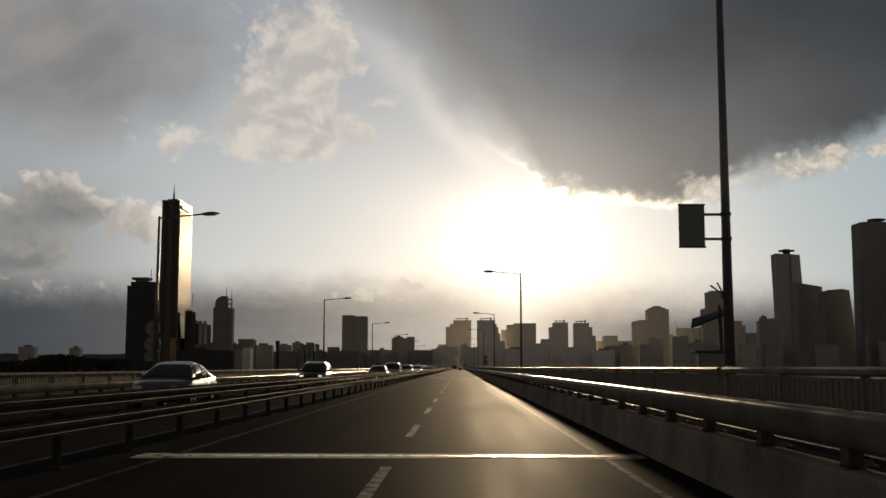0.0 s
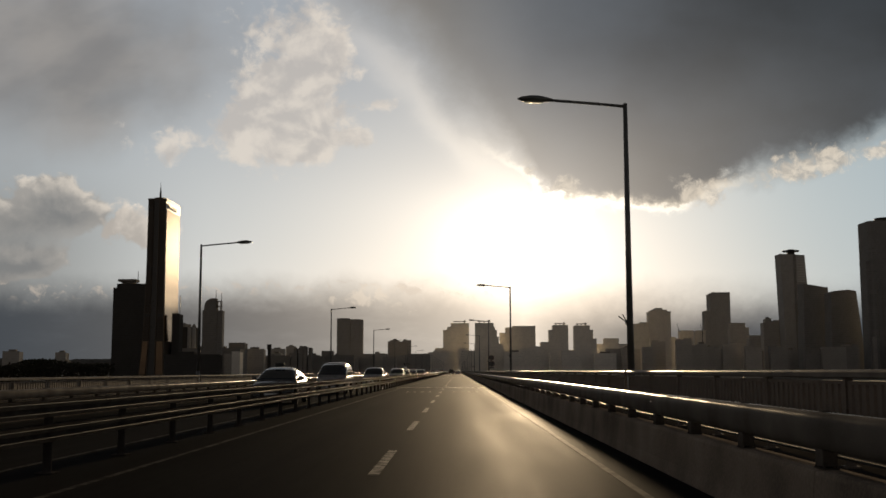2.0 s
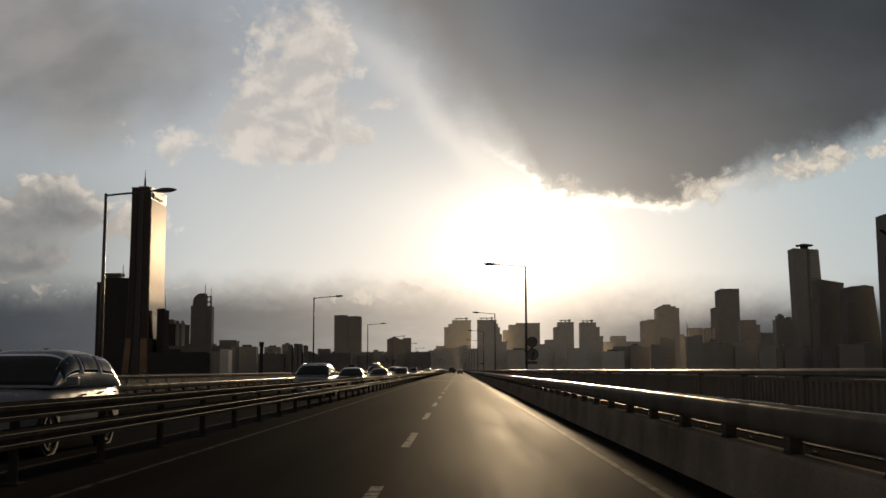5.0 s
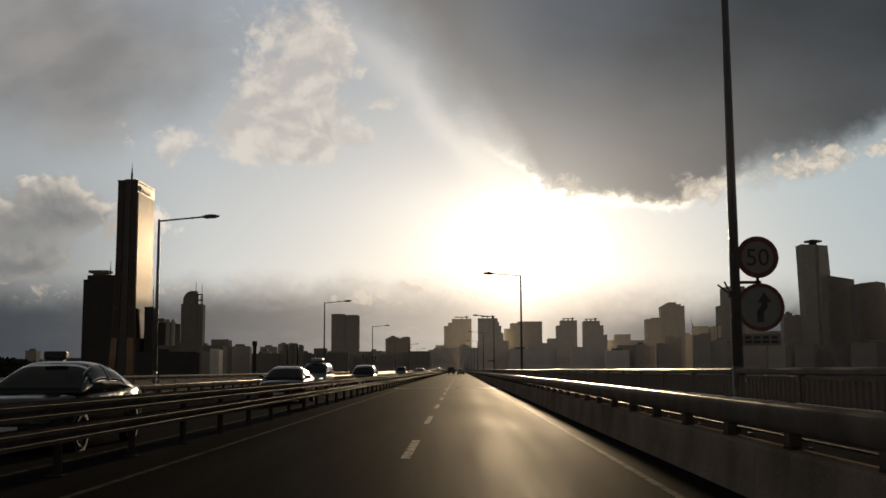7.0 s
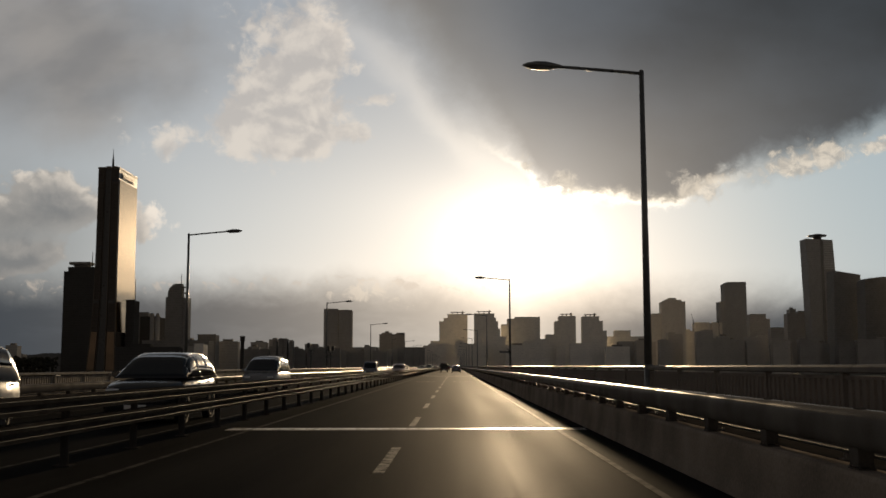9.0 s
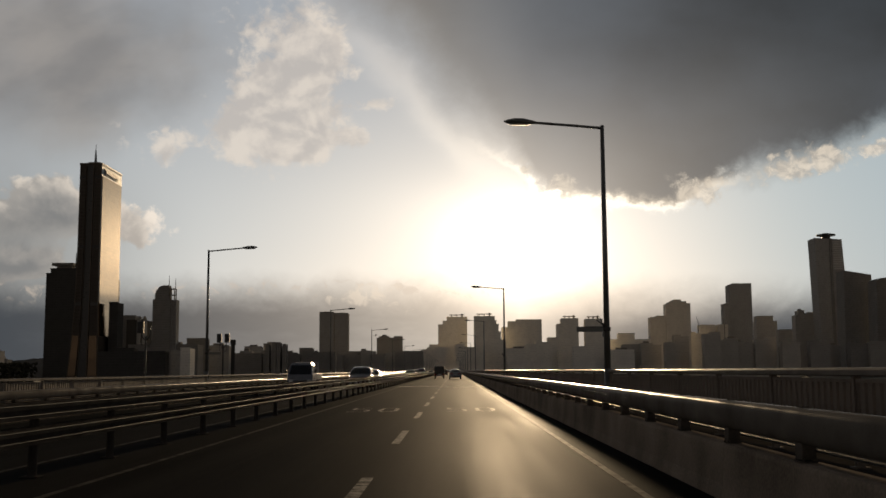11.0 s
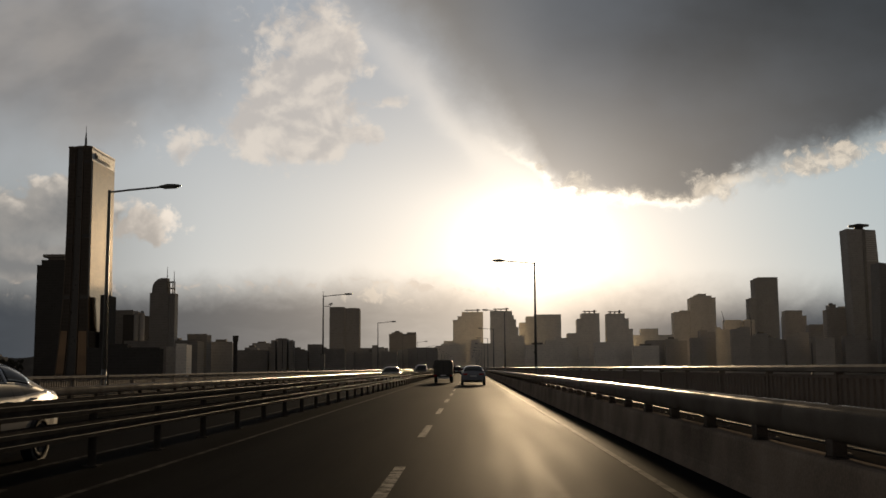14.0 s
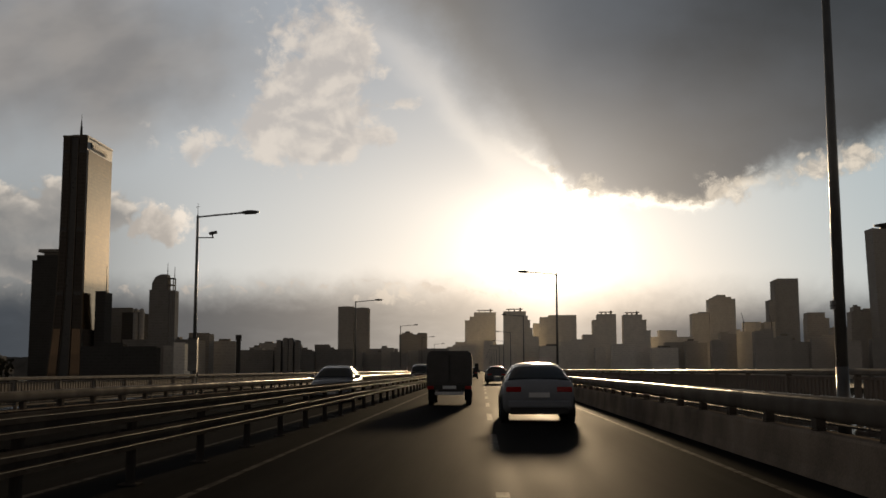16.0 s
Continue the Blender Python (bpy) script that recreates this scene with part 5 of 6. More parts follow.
def cargo_truck(m, label):
    """A small truck with a high covered box, seen from behind."""
    t = thing("truck", m, label, "truck", "traffic ahead")
    bm = bmesh.new()
    o = [(-0.86, 0.78), (0.86, 0.78), (0.87, 1.75), (0.82, 1.98), (0.70, 2.07), (-0.70, 2.07), (-0.82, 1.98), (-0.87, 1.75)]
    extrude_y(bm, o, -2.3, 0.6)
    part("cargo_box", bm, TARP, t, "dark covered cargo box")
    for x in (-0.43, 0.43):
        part("rear_door", boxes((x - 0.41, x + 0.41, -2.325, -2.302, 0.84, 1.92), bevel=0.006), TARP, t)
    part("door_bar", boxes((-0.03, -0.01, -2.35, -2.326, 0.84, 1.92)), DARKSTEEL, t)
    part("door_bar", boxes((0.01, 0.03, -2.35, -2.326, 0.84, 1.92)), DARKSTEEL, t)
    part("chassis", boxes((-0.42, 0.42, -2.25, 2.2, 0.46, 0.60)), DARKSTEEL, t)
    part("bed_frame", boxes((-0.84, 0.84, -2.3, 0.6, 0.60, 0.78)), DARKSTEEL, t)
    part("rear_bumper", boxes((-0.55, 0.55, -2.40, -2.30, 0.40, 0.52), bevel=0.015), PLATE, t, "pale steel under-run bar")
    bm = bmesh.new()
    extrude_y(bm, [(-0.82, 0.45), (0.82, 0.45), (0.84, 1.1), (0.76, 1.85), (0.62, 1.95), (-0.62, 1.95), (-0.76, 1.85), (-0.84, 1.1)], 0.75, 2.25)
    bmesh.ops.bevel(bm, geom=[e for e in bm.edges if e.calc_length() < 1.45 and abs(e.verts[0].co.y - e.verts[1].co.y) < 0.01 and e.verts[0].co.y > 2], offset=0.12, segments=3, affect="EDGES", profile=0.5)
    part("cab", bm, WHITEPAINT, t, "pale truck cab")
    part("windscreen", boxes((-0.66, 0.66, 2.245, 2.262, 1.15, 1.78), bevel=0.004), CARGLASS, t)
    for s in (-1, 1):
        bm = bmesh.new()
        tube(bm, (s * 0.80, 2.0, 1.45), (s * 1.02, 2.0, 1.50), 0.014, n=6)
        box(bm, s * 1.02 - 0.08, s * 1.02 + 0.08, 1.96, 2.02, 1.30, 1.62, 0.02)
        part("mirror", bm, TRIM, t)
        part("tail_lamp", boxes((s * 0.72 - 0.12, s * 0.72 + 0.12, -2.36, -2.30, 0.62, 0.74), bevel=0.012), TAILRED, t, "red tail lamp")
        part("mud_flap", boxes((s * 0.70 - 0.13, s * 0.70 + 0.13, -1.95, -1.93, 0.18, 0.60)), RUBBER, t)
        for y in (-1.45, 1.45):
            wheel(t, s * 0.72, y, 0.31)
    part("number_plate", boxes((-0.26, 0.26, -2.37, -2.33, 0.63, 0.75)), PLATE, t)


def pickup(m, label):
    """A cab-over pickup with an open bed and a ladder frame behind the cab."""
    t = thing("pickup_truck", m, label, "pickup truck", "oncoming traffic")
    bm = bmesh.new()
    rings = []
    for z, y0, y1, w in ((0.42, 0.62, 2.42, 0.80), (0.75, 0.60, 2.48, 0.86), (1.12, 0.60, 2.42, 0.86), (1.80, 0.66, 1.86, 0.74), (1.92, 0.80, 1.70, 0.66)):
        rings.append([(-w, y0, z), (w, y0, z), (w, y1, z), (-w, y1, z)])
    loft(bm, rings)
    bmesh.ops.bevel(bm, geom=[e for e in bm.edges if abs(e.verts[0].co.z - e.verts[1].co.z) > 0.05], offset=0.06, segments=3, affect="EDGES", profile=0.6)
    part("cab", bm, BLUEPAINT, t)
    f = ((0.86, 2.42, 1.12), (-0.86, 2.42, 1.12), (-0.74, 1.86, 1.80), (0.74, 1.86, 1.80))
    part("windscreen", panel_on(bmesh.new(), f, 0.06, 0.94, 0.03, 0.95), CARGLASS, t)
    for s in (-1, 1):
        q = ((0.86, 0.60, 1.12), (0.86, 2.42, 1.12), (0.74, 1.86, 1.80), (0.74, 0.66, 1.80)) if s > 0 else ((-0.86, 2.42, 1.12), (-0.86, 0.60, 1.12), (-0.74, 0.66, 1.80), (-0.74, 1.86, 1.80))
        for u0, u1 in ((0.08, 0.28), (0.32, 0.86)) if s > 0 else ((0.14, 0.68), (0.72, 0.92)):
            part("side_window", panel_on(bmesh.new(), q, u0, u1, 0.05, 0.88), CARGLASS, t)
        part("headlamp", boxes((s * 0.62 - 0.14, s * 0.62 + 0.14, 2.42, 2.50, 0.62, 0.78), bevel=0.02), HEADLAMP, t)
        part("mirror", boxes((s * 0.98 - 0.07, s * 0.98 + 0.07, 2.05, 2.12, 1.25, 1.50), bevel=0.02), TRIM, t)
        part("side_board", boxes((s * 0.84 - 0.02, s * 0.84 + 0.02, -2.4, 0.5, 0.80, 1.12), bevel=0.006), BLUEPAINT, t)
        for y in (-1.3, 1.5):
            wheel(t, s * 0.72, y, 0.32)
    part("bed", boxes((-0.84, 0.84, -2.4, 0.55, 0.70, 0.80)), GREYPAINT, t)
    part("chassis", boxes((-0.4, 0.4, -2.3, 2.2, 0.45, 0.70)), DARKSTEEL, t)
    part("tail_board", boxes((-0.84, 0.84, -2.42, -2.38, 0.80, 1.12), bevel=0.006), BLUEPAINT, t)
    bm = bmesh.new()
    for x in (-0.8, -0.27, 0.27, 0.8):
        tube(bm, (x, -0.75, 0.8), (x, -0.75, 1.98), 0.022, n=6)
    for z in (1.2, 1.58, 1.97):
        tube(bm, (-0.8, -0.75, z), (0.8, -0.75, z), 0.022, n=6)
    part("ladder_frame", bm, PLATE, t, "pale tube frame over the bed")
    part("front_bumper", boxes((-0.82, 0.82, 2.36, 2.54, 0.38, 0.54), bevel=0.03), TRIM, t)
    part("number_plate", boxes((-0.26, 0.26, 2.54, 2.555, 0.42, 0.52)), PLATE, t)


# ahead, going the same way
car("sedan", SILVER, pose(0.22, 519.5, 0), "grey-silver sedan driving in the near lane", "traffic ahead")
cargo_truck(pose(-2.45, 533.0, 0), "small truck with a dark covered box, in the passing lane")
car("suv", GREYPAINT, pose(0.20, 594, 0), "grey hatchback further up the near lane", "traffic ahead")
car("sedan", WHITEPAINT, pose(0.1, 622, 0), "white sedan further up the near lane", "traffic ahead")
car("suv", BLACKPAINT, pose(-2.7, 645, 0), "black car far up the passing lane", "traffic ahead")
car("sedan", BLACKPAINT, pose(-2.7, 900, 0), "black car far up the passing lane", "traffic ahead")

# oncoming
ON = "oncoming traffic"
NEAR, FAR = -7.6, -10.35
car("sedan", GREYPAINT, pose(-9.6, 90.4, 0, 0, 0, 180), "blue-grey sedan coming the other way", ON)
car("suv", BLACKPAINT, pose(-9.75, 125.8, 0, 0, 0, 180), "black sport utility car with lit headlamps and roof rails", ON, True, lit=True)
car("sedan", GREYPAINT, pose(NEAR, 153.4, 0, 0, 0, 180), "grey taxi sedan with a small roof sign", ON)
taxi_light(pose(NEAR, 153.2, 1.575))
car("van", WHITEPAINT, pose(NEAR, 173.9, 0, 0, 0, 180), "white passenger van coming the other way", ON, category="van")
car("suv", SILVER, pose(NEAR, 205, 0, 0, 0, 180), "silver sport utility car coming the other way", ON)
car("suv", SILVER, pose(NEAR, 241.6, 0, 0, 0, 180), "dull silver sport utility car with roof rails", ON, True)
car("sedan", BLACKPAINT, pose(NEAR, 260.8, 0, 0, 0, 180), "black taxi sedan with bright chrome edges", ON)
taxi_light(pose(NEAR, 260.6, 1.575))
car("sedan", BLACKPAINT, pose(NEAR, 286.8, 0, 0, 0, 180), "black sedan coming the other way", ON)
car("van", SILVER, pose(FAR, 316.6, 0, 0, 0, 180), "silver people carrier with a roof box and lit lamps", ON, category="van", lit=True)
roof_box(pose(FAR, 316.8, 1.93, 0, 0, 180))
car("suv", BLACKPAINT, pose(NEAR, 323.6, 0, 0, 0, 180), "black sport utility car coming the other way", ON, True)
car("van", WHITEPAINT, pose(FAR, 354, 0, 0, 0, 180), "white delivery van in the outer lane", ON, category="van")
pickup(pose(FAR, 426.5, 0, 0, 0, 180), "pale blue pickup truck with an open bed")
car("suv", SILVER, pose(NEAR, 440.1, 0, 0, 0, 180), "silver sport utility car with roof rails", ON, True)
car("sedan", WHITEPAINT, pose(NEAR, 450.2, 0, 0, 0, 180), "white sedan behind a silver sport utility car", ON)
car("sedan", SILVER, pose(NEAR, 537, 0, 0, 0, 180), "silver sedan coming the other way", ON)
car("van", GREYPAINT, pose(NEAR, 600, 0, 0, 0, 180), "grey van coming the other way", ON, category="van")
car("suv", WHITEPAINT, pose(FAR, 648, 0, 0, 0, 180), "white sport utility car far along", ON)
car("sedan", BLACKPAINT, pose(NEAR, 700, 0, 0, 0, 180), "black sedan far along the bridge", ON)

# ---------------------------------------------------------------- the city across the river
LAND_Z = -13.2


def building(label, mat, x0, x1, y, top, depth=26.0, hat="flat", tiers=(), category="building", lean=0.0, group="skyline", name="building"):
    """A block with stepped tiers (x0, x1, top), a parapet and roof plant."""
    cx = (x0 + x1) / 2
    t = thing(name, pose(cx, y, LAND_Z), label, category, group)
    h = top - LAND_Z
    w = (x1 - x0) / 2
    bm = bmesh.new()
    if lean:
        b = bmesh.ops.create_cube(bm, size=1.0)["verts"]
        for v in b:
            up = v.co.z > 0
            v.co = Vector((v.co.x * 2 * w + (0 if up else lean * h), (v.co.y + 0.5) * depth, h if up else 0))
    else:
        box(bm, -w, w, 0, depth, 0, h)
    part("wall", bm, mat, t)
    rims = [(-w, w, h)]
    under = h
    for i, (a, b_, tz) in enumerate(tiers):
        inset = 0.8 + 0.7 * i
        lo = under if tz > tiers[i - 1][2] or not i else h
        part("upper_wall", boxes((a - cx, b_ - cx, inset, depth - inset, lo - 0.02, tz - LAND_Z)), mat, t)
        under = tz - LAND_Z
        rims.append((a - cx, b_ - cx, tz - LAND_Z))
    for i, (a, b_, z) in enumerate(rims):
        f = 0.8 + 0.7 * (i - 1) if i else 0.0
        part("parapet", boxes((a - 0.25, b_ + 0.25, f - 0.25, f + 0.35, z + 0.01, z + 1.1)), mat, t)
    zt = max(r[2] for r in rims)
    a, b_, _ = max(rims, key=lambda r: r[2])
    if hat == "plant":
        c = (a + b_) / 2
        q = (b_ - a) * 0.22
        part("roof_plant", boxes((c - q, c + q, depth * 0.3, depth * 0.7, zt - 0.1, zt + 4.2)), CONCRETE, t)
    elif hat == "pad":
        c = (a + b_) / 2
        q = (b_ - a) * 0.36
        bm = bmesh.new()
        box(bm, c - q, c + q, depth * 0.2, depth * 0.8, zt + 4.6, zt + 5.6)
        for sx in (-0.7, 0.0, 0.7):
            box(bm, c + sx * q - 0.6, c + sx * q + 0.6, depth * 0.3, depth * 0.7, zt - 0.1, zt + 4.7)
        part("helipad", bm, CONCRETE, t)
        part("stair_tower", boxes((c + q * 0.6, c + q * 0.6 + 3.0, depth * 0.4, depth * 0.6, zt - 0.1, zt + 7.5)), mat, t)
    return t


# low town along the bank, uneven and close set
rng = random.Random(7)


def low_town(x, x_end, y0, y1, lo, hi, mats, w0, w1):
    while x < x_end:
        w = rng.uniform(w0, w1)
        top = rng.uniform(lo, hi) if rng.random() < 0.75 else rng.uniform(lo, hi + 8)
        cut = rng.uniform(0.25, 0.7)
        side = rng.random() < 0.5
        tiers = ((x, x + w * cut, top + 3.2),) if side else ((x + w * cut, x + w, top + 3.2),)
        building("low dull block along the river bank, haze in its colour", rng.choice(mats), x, x + w, rng.uniform(y0, y1), top, 16,
                 rng.choice(("flat", "plant", "flat")), tiers if rng.random() < 0.4 else (), group="low town", category="low building")
        x += w * rng.uniform(0.8, 1.0)


# the tones peak under the sun: haze put into the wall colours
low_town(-900, -530, 1900, 2100, 6, 16, (MIDHAZE, DARKBLOCK), 16, 40)
low_town(-530, -230, 1950, 2150, 20, 34, (MIDHAZE,), 12, 34)
low_town(-230, -60, 2150, 2280, 24, 36, (DUSKHAZE, QUIETHAZE), 14, 40)
low_town(-60, 300, 2120, 2280, 34, 46, (PALEHAZE, CREAMHAZE), 16, 44)
low_town(300, 560, 2120, 2280, 38, 52, (QUIETHAZE,), 16, 40)
low_town(542, 1300, 2050, 2250, 38, 54, (MIDHAZE, DUSKHAZE), 18, 48)
for x0, x1, y, top in ((-430, -395, 2500, 52), (-395, -372, 2520, 58), (-372, -350, 2510, 50), (-781, -752, 1900, 36), (-690, -672, 1900, 34),
                       (-355, -322, 1850, 38), (-337, -318, 2000, 33)):
    building("distant grey housing block on the far bank", OFFICE, x0, x1, y, top, 16, "plant", group="far housing")

# wooded hills far behind the town
def ridge(name, x0, x1, y, top, seed, label):
    r = random.Random(seed)
    ph = [r.uniform(0, 6.28) for _ in range(5)]
    bm = bmesh.new()
    rows = []
    n = 150
    for i in range(n + 1):
        x = x0 + (x1 - x0) * i / n
        h = top * (0.72 + 0.16 * math.sin(x * 0.006 + ph[0]) + 0.09 * math.sin(x * 0.017 + ph[1]) + 0.035 * math.sin(x * 0.06 + ph[2])) + r.uniform(-0.7, 0.7)
        h *= min(1.0, 4.0 * min(i, n - i) / n)
        rows.append([bm.verts.new((x, y + d, LAND_Z - 0.5 + (h - LAND_Z) * f)) for d, f in ((-90, 0.0), (-55, 0.55), (-25, 0.88), (0, 1.0), (70, 0.0))])
    for a, b in zip(rows, rows[1:]):
        for k in range(4):
            bm.faces.new((a[k], b[k], b[k + 1], a[k + 1]))
    bmesh.ops.recalc_face_normals(bm, faces=bm.faces)
    structure(name, bm, HILLHAZE, label, "hill")


ridge("hill_west", -1500, -330, 2750, 40, 3, "low wooded hill behind the town, colour lightened for haze")
ridge("hill_south", -480, 40, 3000, 52, 5, "low wooded ridge with houses, colour lightened for haze")

# bare winter trees along the left bank
bm = bmesh.new()
for i in range(12000):
    x, y, z = rng.uniform(-1100, -452), rng.uniform(1440, 1490), rng.uniform(-13, 11)
    z += 4.5 * math.sin(x * 0.021) + 2.5 * math.sin(x * 0.057 + 1)
    r = rng.uniform(0.8, 2.2)
    vs = [bm.verts.new((x + r * dx * rng.uniform(0.7, 1.3), y + r * dy, z + r * dz * rng.uniform(0.7, 1.4))) for dx, dy, dz in ((1, 0, 0), (0.3, 0.9, 0), (-0.8, 0.6, 0), (-0.9, -0.5, 0), (0.4, -0.9, 0), (0.1, 0, 1), (0, 0, -1))]
    for k in range(5):
        bm.faces.new((vs[k], vs[(k + 1) % 5], vs[5]))
        bm.faces.new((vs[(k + 1) % 5], vs[k], vs[6]))
for i in range(112):
    x = -1100 + i * 5.8
    tube(bm, (x, 1462, -13.4), (x + rng.uniform(-1, 1), 1462, 8), 0.5, 0.25, 5)
tagged(part("bank_trees", bm, LEAVES), "dark belt of bare trees along the river bank", "trees", "", "stuff")

# the gold tower: a waist, a flared foot, gold mirror glass flanks, a browner front


def gold_tower():
    t = thing("tower", pose(-406.4, 1506, LAND_Z), "very tall gold-glass office tower with a flared foot", "skyscraper", "skyline")
    H, MID = 247.0, 34.0
    prof = [(0, 17.5, 43), (12, 17.2, 41), (30, 16.0, 39), (55, 14.6, 37), (85, 13.4, 35.5), (120, 12.7, 34.5), (160, 12.4, 34), (H, 12.3, 34)]

    def front(x0, x1, near, far, lo=-1.0, hi=1e9):
        """An upright strip of the front, from x0 to x1 of the half width, that follows the flare."""
        bm = bmesh.new()
        loft(bm, [[(x0 * w, MID - d - near, z), (x1 * w, MID - d - near, z), (x1 * w, MID - d + far, z), (x0 * w, MID - d + far, z)] for z, w, d in prof if lo <= z <= hi])
        return bm
    bm = bmesh.new()
    loft(bm, [[(-w, MID - d, z), (w, MID - d, z), (w, MID + d, z), (-w, MID + d, z)] for z, w, d in prof])
    part("wall", bm, SLOTGLASS, t, "very dark recessed glass")
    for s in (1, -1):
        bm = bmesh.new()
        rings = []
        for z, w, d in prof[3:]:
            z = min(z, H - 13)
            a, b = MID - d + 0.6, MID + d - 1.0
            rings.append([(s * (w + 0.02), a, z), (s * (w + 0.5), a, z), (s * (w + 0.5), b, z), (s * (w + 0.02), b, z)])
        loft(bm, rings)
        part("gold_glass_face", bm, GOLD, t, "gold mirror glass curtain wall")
        # brown below the gold stands for the dark skyline mirrored in the glass
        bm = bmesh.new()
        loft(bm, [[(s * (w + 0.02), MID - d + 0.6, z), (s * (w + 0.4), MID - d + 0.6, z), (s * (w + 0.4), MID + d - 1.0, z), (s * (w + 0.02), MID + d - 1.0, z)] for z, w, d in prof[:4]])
        part("foot_reflection", bm, BROWNGLASS, t)
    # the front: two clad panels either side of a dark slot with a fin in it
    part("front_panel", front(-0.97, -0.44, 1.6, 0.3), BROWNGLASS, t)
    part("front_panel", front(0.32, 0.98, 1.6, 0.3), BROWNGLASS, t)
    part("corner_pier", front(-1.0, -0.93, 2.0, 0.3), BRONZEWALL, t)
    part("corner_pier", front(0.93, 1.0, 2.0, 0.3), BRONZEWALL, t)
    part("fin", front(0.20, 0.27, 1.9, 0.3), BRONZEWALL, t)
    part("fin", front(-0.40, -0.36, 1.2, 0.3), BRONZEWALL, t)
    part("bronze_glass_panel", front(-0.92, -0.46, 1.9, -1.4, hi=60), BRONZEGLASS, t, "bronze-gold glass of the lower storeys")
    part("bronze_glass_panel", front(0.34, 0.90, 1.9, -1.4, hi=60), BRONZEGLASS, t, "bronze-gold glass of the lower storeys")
    for z, h in ((88, 3.6), (152, 3.6), (231, 3.0)):
        w = float(np.interp(z, [p[0] for p in prof], [p[1] for p in prof]))
        d = float(np.interp(z, [p[0] for p in prof], [p[2] for p in prof]))
        for x0, x1 in ((-0.96, -0.44), (0.32, 0.97)):
            part("belt_course", boxes((x0 * w, x1 * w, MID - d - 2.1, MID - d - 1.4, z, z + h)), SLOTGLASS, t, "dark storey of plant rooms")
    part("crown_band", boxes((-12.8, 12.8, -2.2, 68.4, H - 0.2, H + 1.6)), BRONZEWALL, t)
    part("sign_frieze", boxes((12.3, 13.1, 8, 54, H - 10, H - 4)), DARKSTEEL, t)
    for k in range(7):
        part("sign_bar", boxes((13.1, 13.6, 11 + k * 6, 15 + k * 6, H - 8.6, H - 5.4)), BRONZEWALL, t)
    part("roof_plant", boxes((-7, 7, 8, 40, H + 1.5, H + 4.5)), BRONZEWALL, t)
    bm = bmesh.new()
    tube(bm, (0, 12, H + 4.4), (0, 12, H + 14), 1.5, 1.1, 8)
    tube(bm, (0, 12, H + 14), (0, 12, H + 19), 0.8, 0.6, 8)
    tube(bm, (0, 12, H + 19), (0, 12, H + 26.5), 0.4, 0.15, 8)
    part("mast", bm, DARKSTEEL, t)


SLOTGLASS = material("slot_glass", (0.02, 0.018, 0.016), 0.35, 0.0, 0.3, 0.3)
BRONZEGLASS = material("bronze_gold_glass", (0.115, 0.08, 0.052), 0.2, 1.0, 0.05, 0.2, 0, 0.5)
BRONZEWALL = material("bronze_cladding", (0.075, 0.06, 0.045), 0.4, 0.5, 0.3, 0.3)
gold_tower()

# tall dark flats beside it
t = building("tall dark apartment slab beside the gold tower", DARKBLOCK, -516, -466, 1666, 126, 30, "flat", ((-511, -466, 132),))
part("helipad", boxes((-20, 7, 4, 24, 150, 153.5), (-15, 4, 8, 20, 145, 150.2)), CONCRETE, t)
bm = bmesh.new()
tube(bm, (8, 12, 145), (8, 12, 167), 0.8, 0.3, 8)
part("mast", bm, DARKSTEEL, t)
part("side_wing", boxes((20, 33, -2, 26, 0, 145)), DARKBLOCK, t)
t = building("dark narrow office block beside the gold tower", DARKBLOCK, -386.5, -376.5, 1520, 79, 20)
part("mast", boxes((4.0, 4.8, 4, 4.8, 92, 118)), DARKSTEEL, t)
building("dark office block with a low roof", BLACKGLASS, -472, -436, 1780, 78, 30)
t = building("dark office block with rounded glass corner bays", DARKBLOCK, -437, -410, 1745, 70, 30)
for x in (3.5, 10.5):
    bm = bmesh.new()
    tube(bm, (x, 0.5, 0), (x, 0.5, 84), 3.3, n=16)
    tube(bm, (x, 0.5, 84), (x, 0.5, 89), 3.3, 1.5, n=16)
    part("glass_bay", bm, BLUEGLASS, t, "", True)
building("long low dark podium block", MIDHAZE, -420, -330, 1700, 36, 30, "plant")


def art_tower():
    t = thing("tower", pose(-371, 1694, LAND_Z), "dark office tower with a rounded crown and twin masts", "office tower", "skyline")
    part("wall", boxes((-17, 6, 0, 16, 0, 108)), MIDHAZE, t)
    part("glass_wing", boxes((6.0, 13.5, 1, 15, 0, 107)), BLUEGLASS, t)
    for k in range(4):
        part("mullion", boxes((6.4 + k * 1.9, 6.8 + k * 1.9, 0.6, 1.2, 0, 107)), CONCRETE, t)
    bm = bmesh.new()
    o = [(-15, 107.5)] + [(-15 + 12 * (1 - math.cos(a)), 112 + 14 * math.sin(a)) for a in [math.pi / 2 * i / 8 for i in range(9)]] + [(3, 126), (3, 107.5)]
    extrude_y(bm, o, 2, 14)
    part("crown", bm, MIDHAZE, t)
    for y in (3, 11):
        part("roof_frame", boxes((3.2, 4.4, y, y + 1.2, 107, 122), (9.4, 10.6, y, y + 1.2, 107, 122), (3.2, 10.6, y, y + 1.2, 120.8, 122), (3.2, 10.6, y, y + 1.2, 113, 114.2)), CONCRETE, t)
    bm = bmesh.new()
    for x, z in ((1, 126), (9.5, 121.5)):
        tube(bm, (x, 10, z), (x, 10, z + 14), 0.55, 0.25, 8)
    part("masts", bm, DARKSTEEL, t)


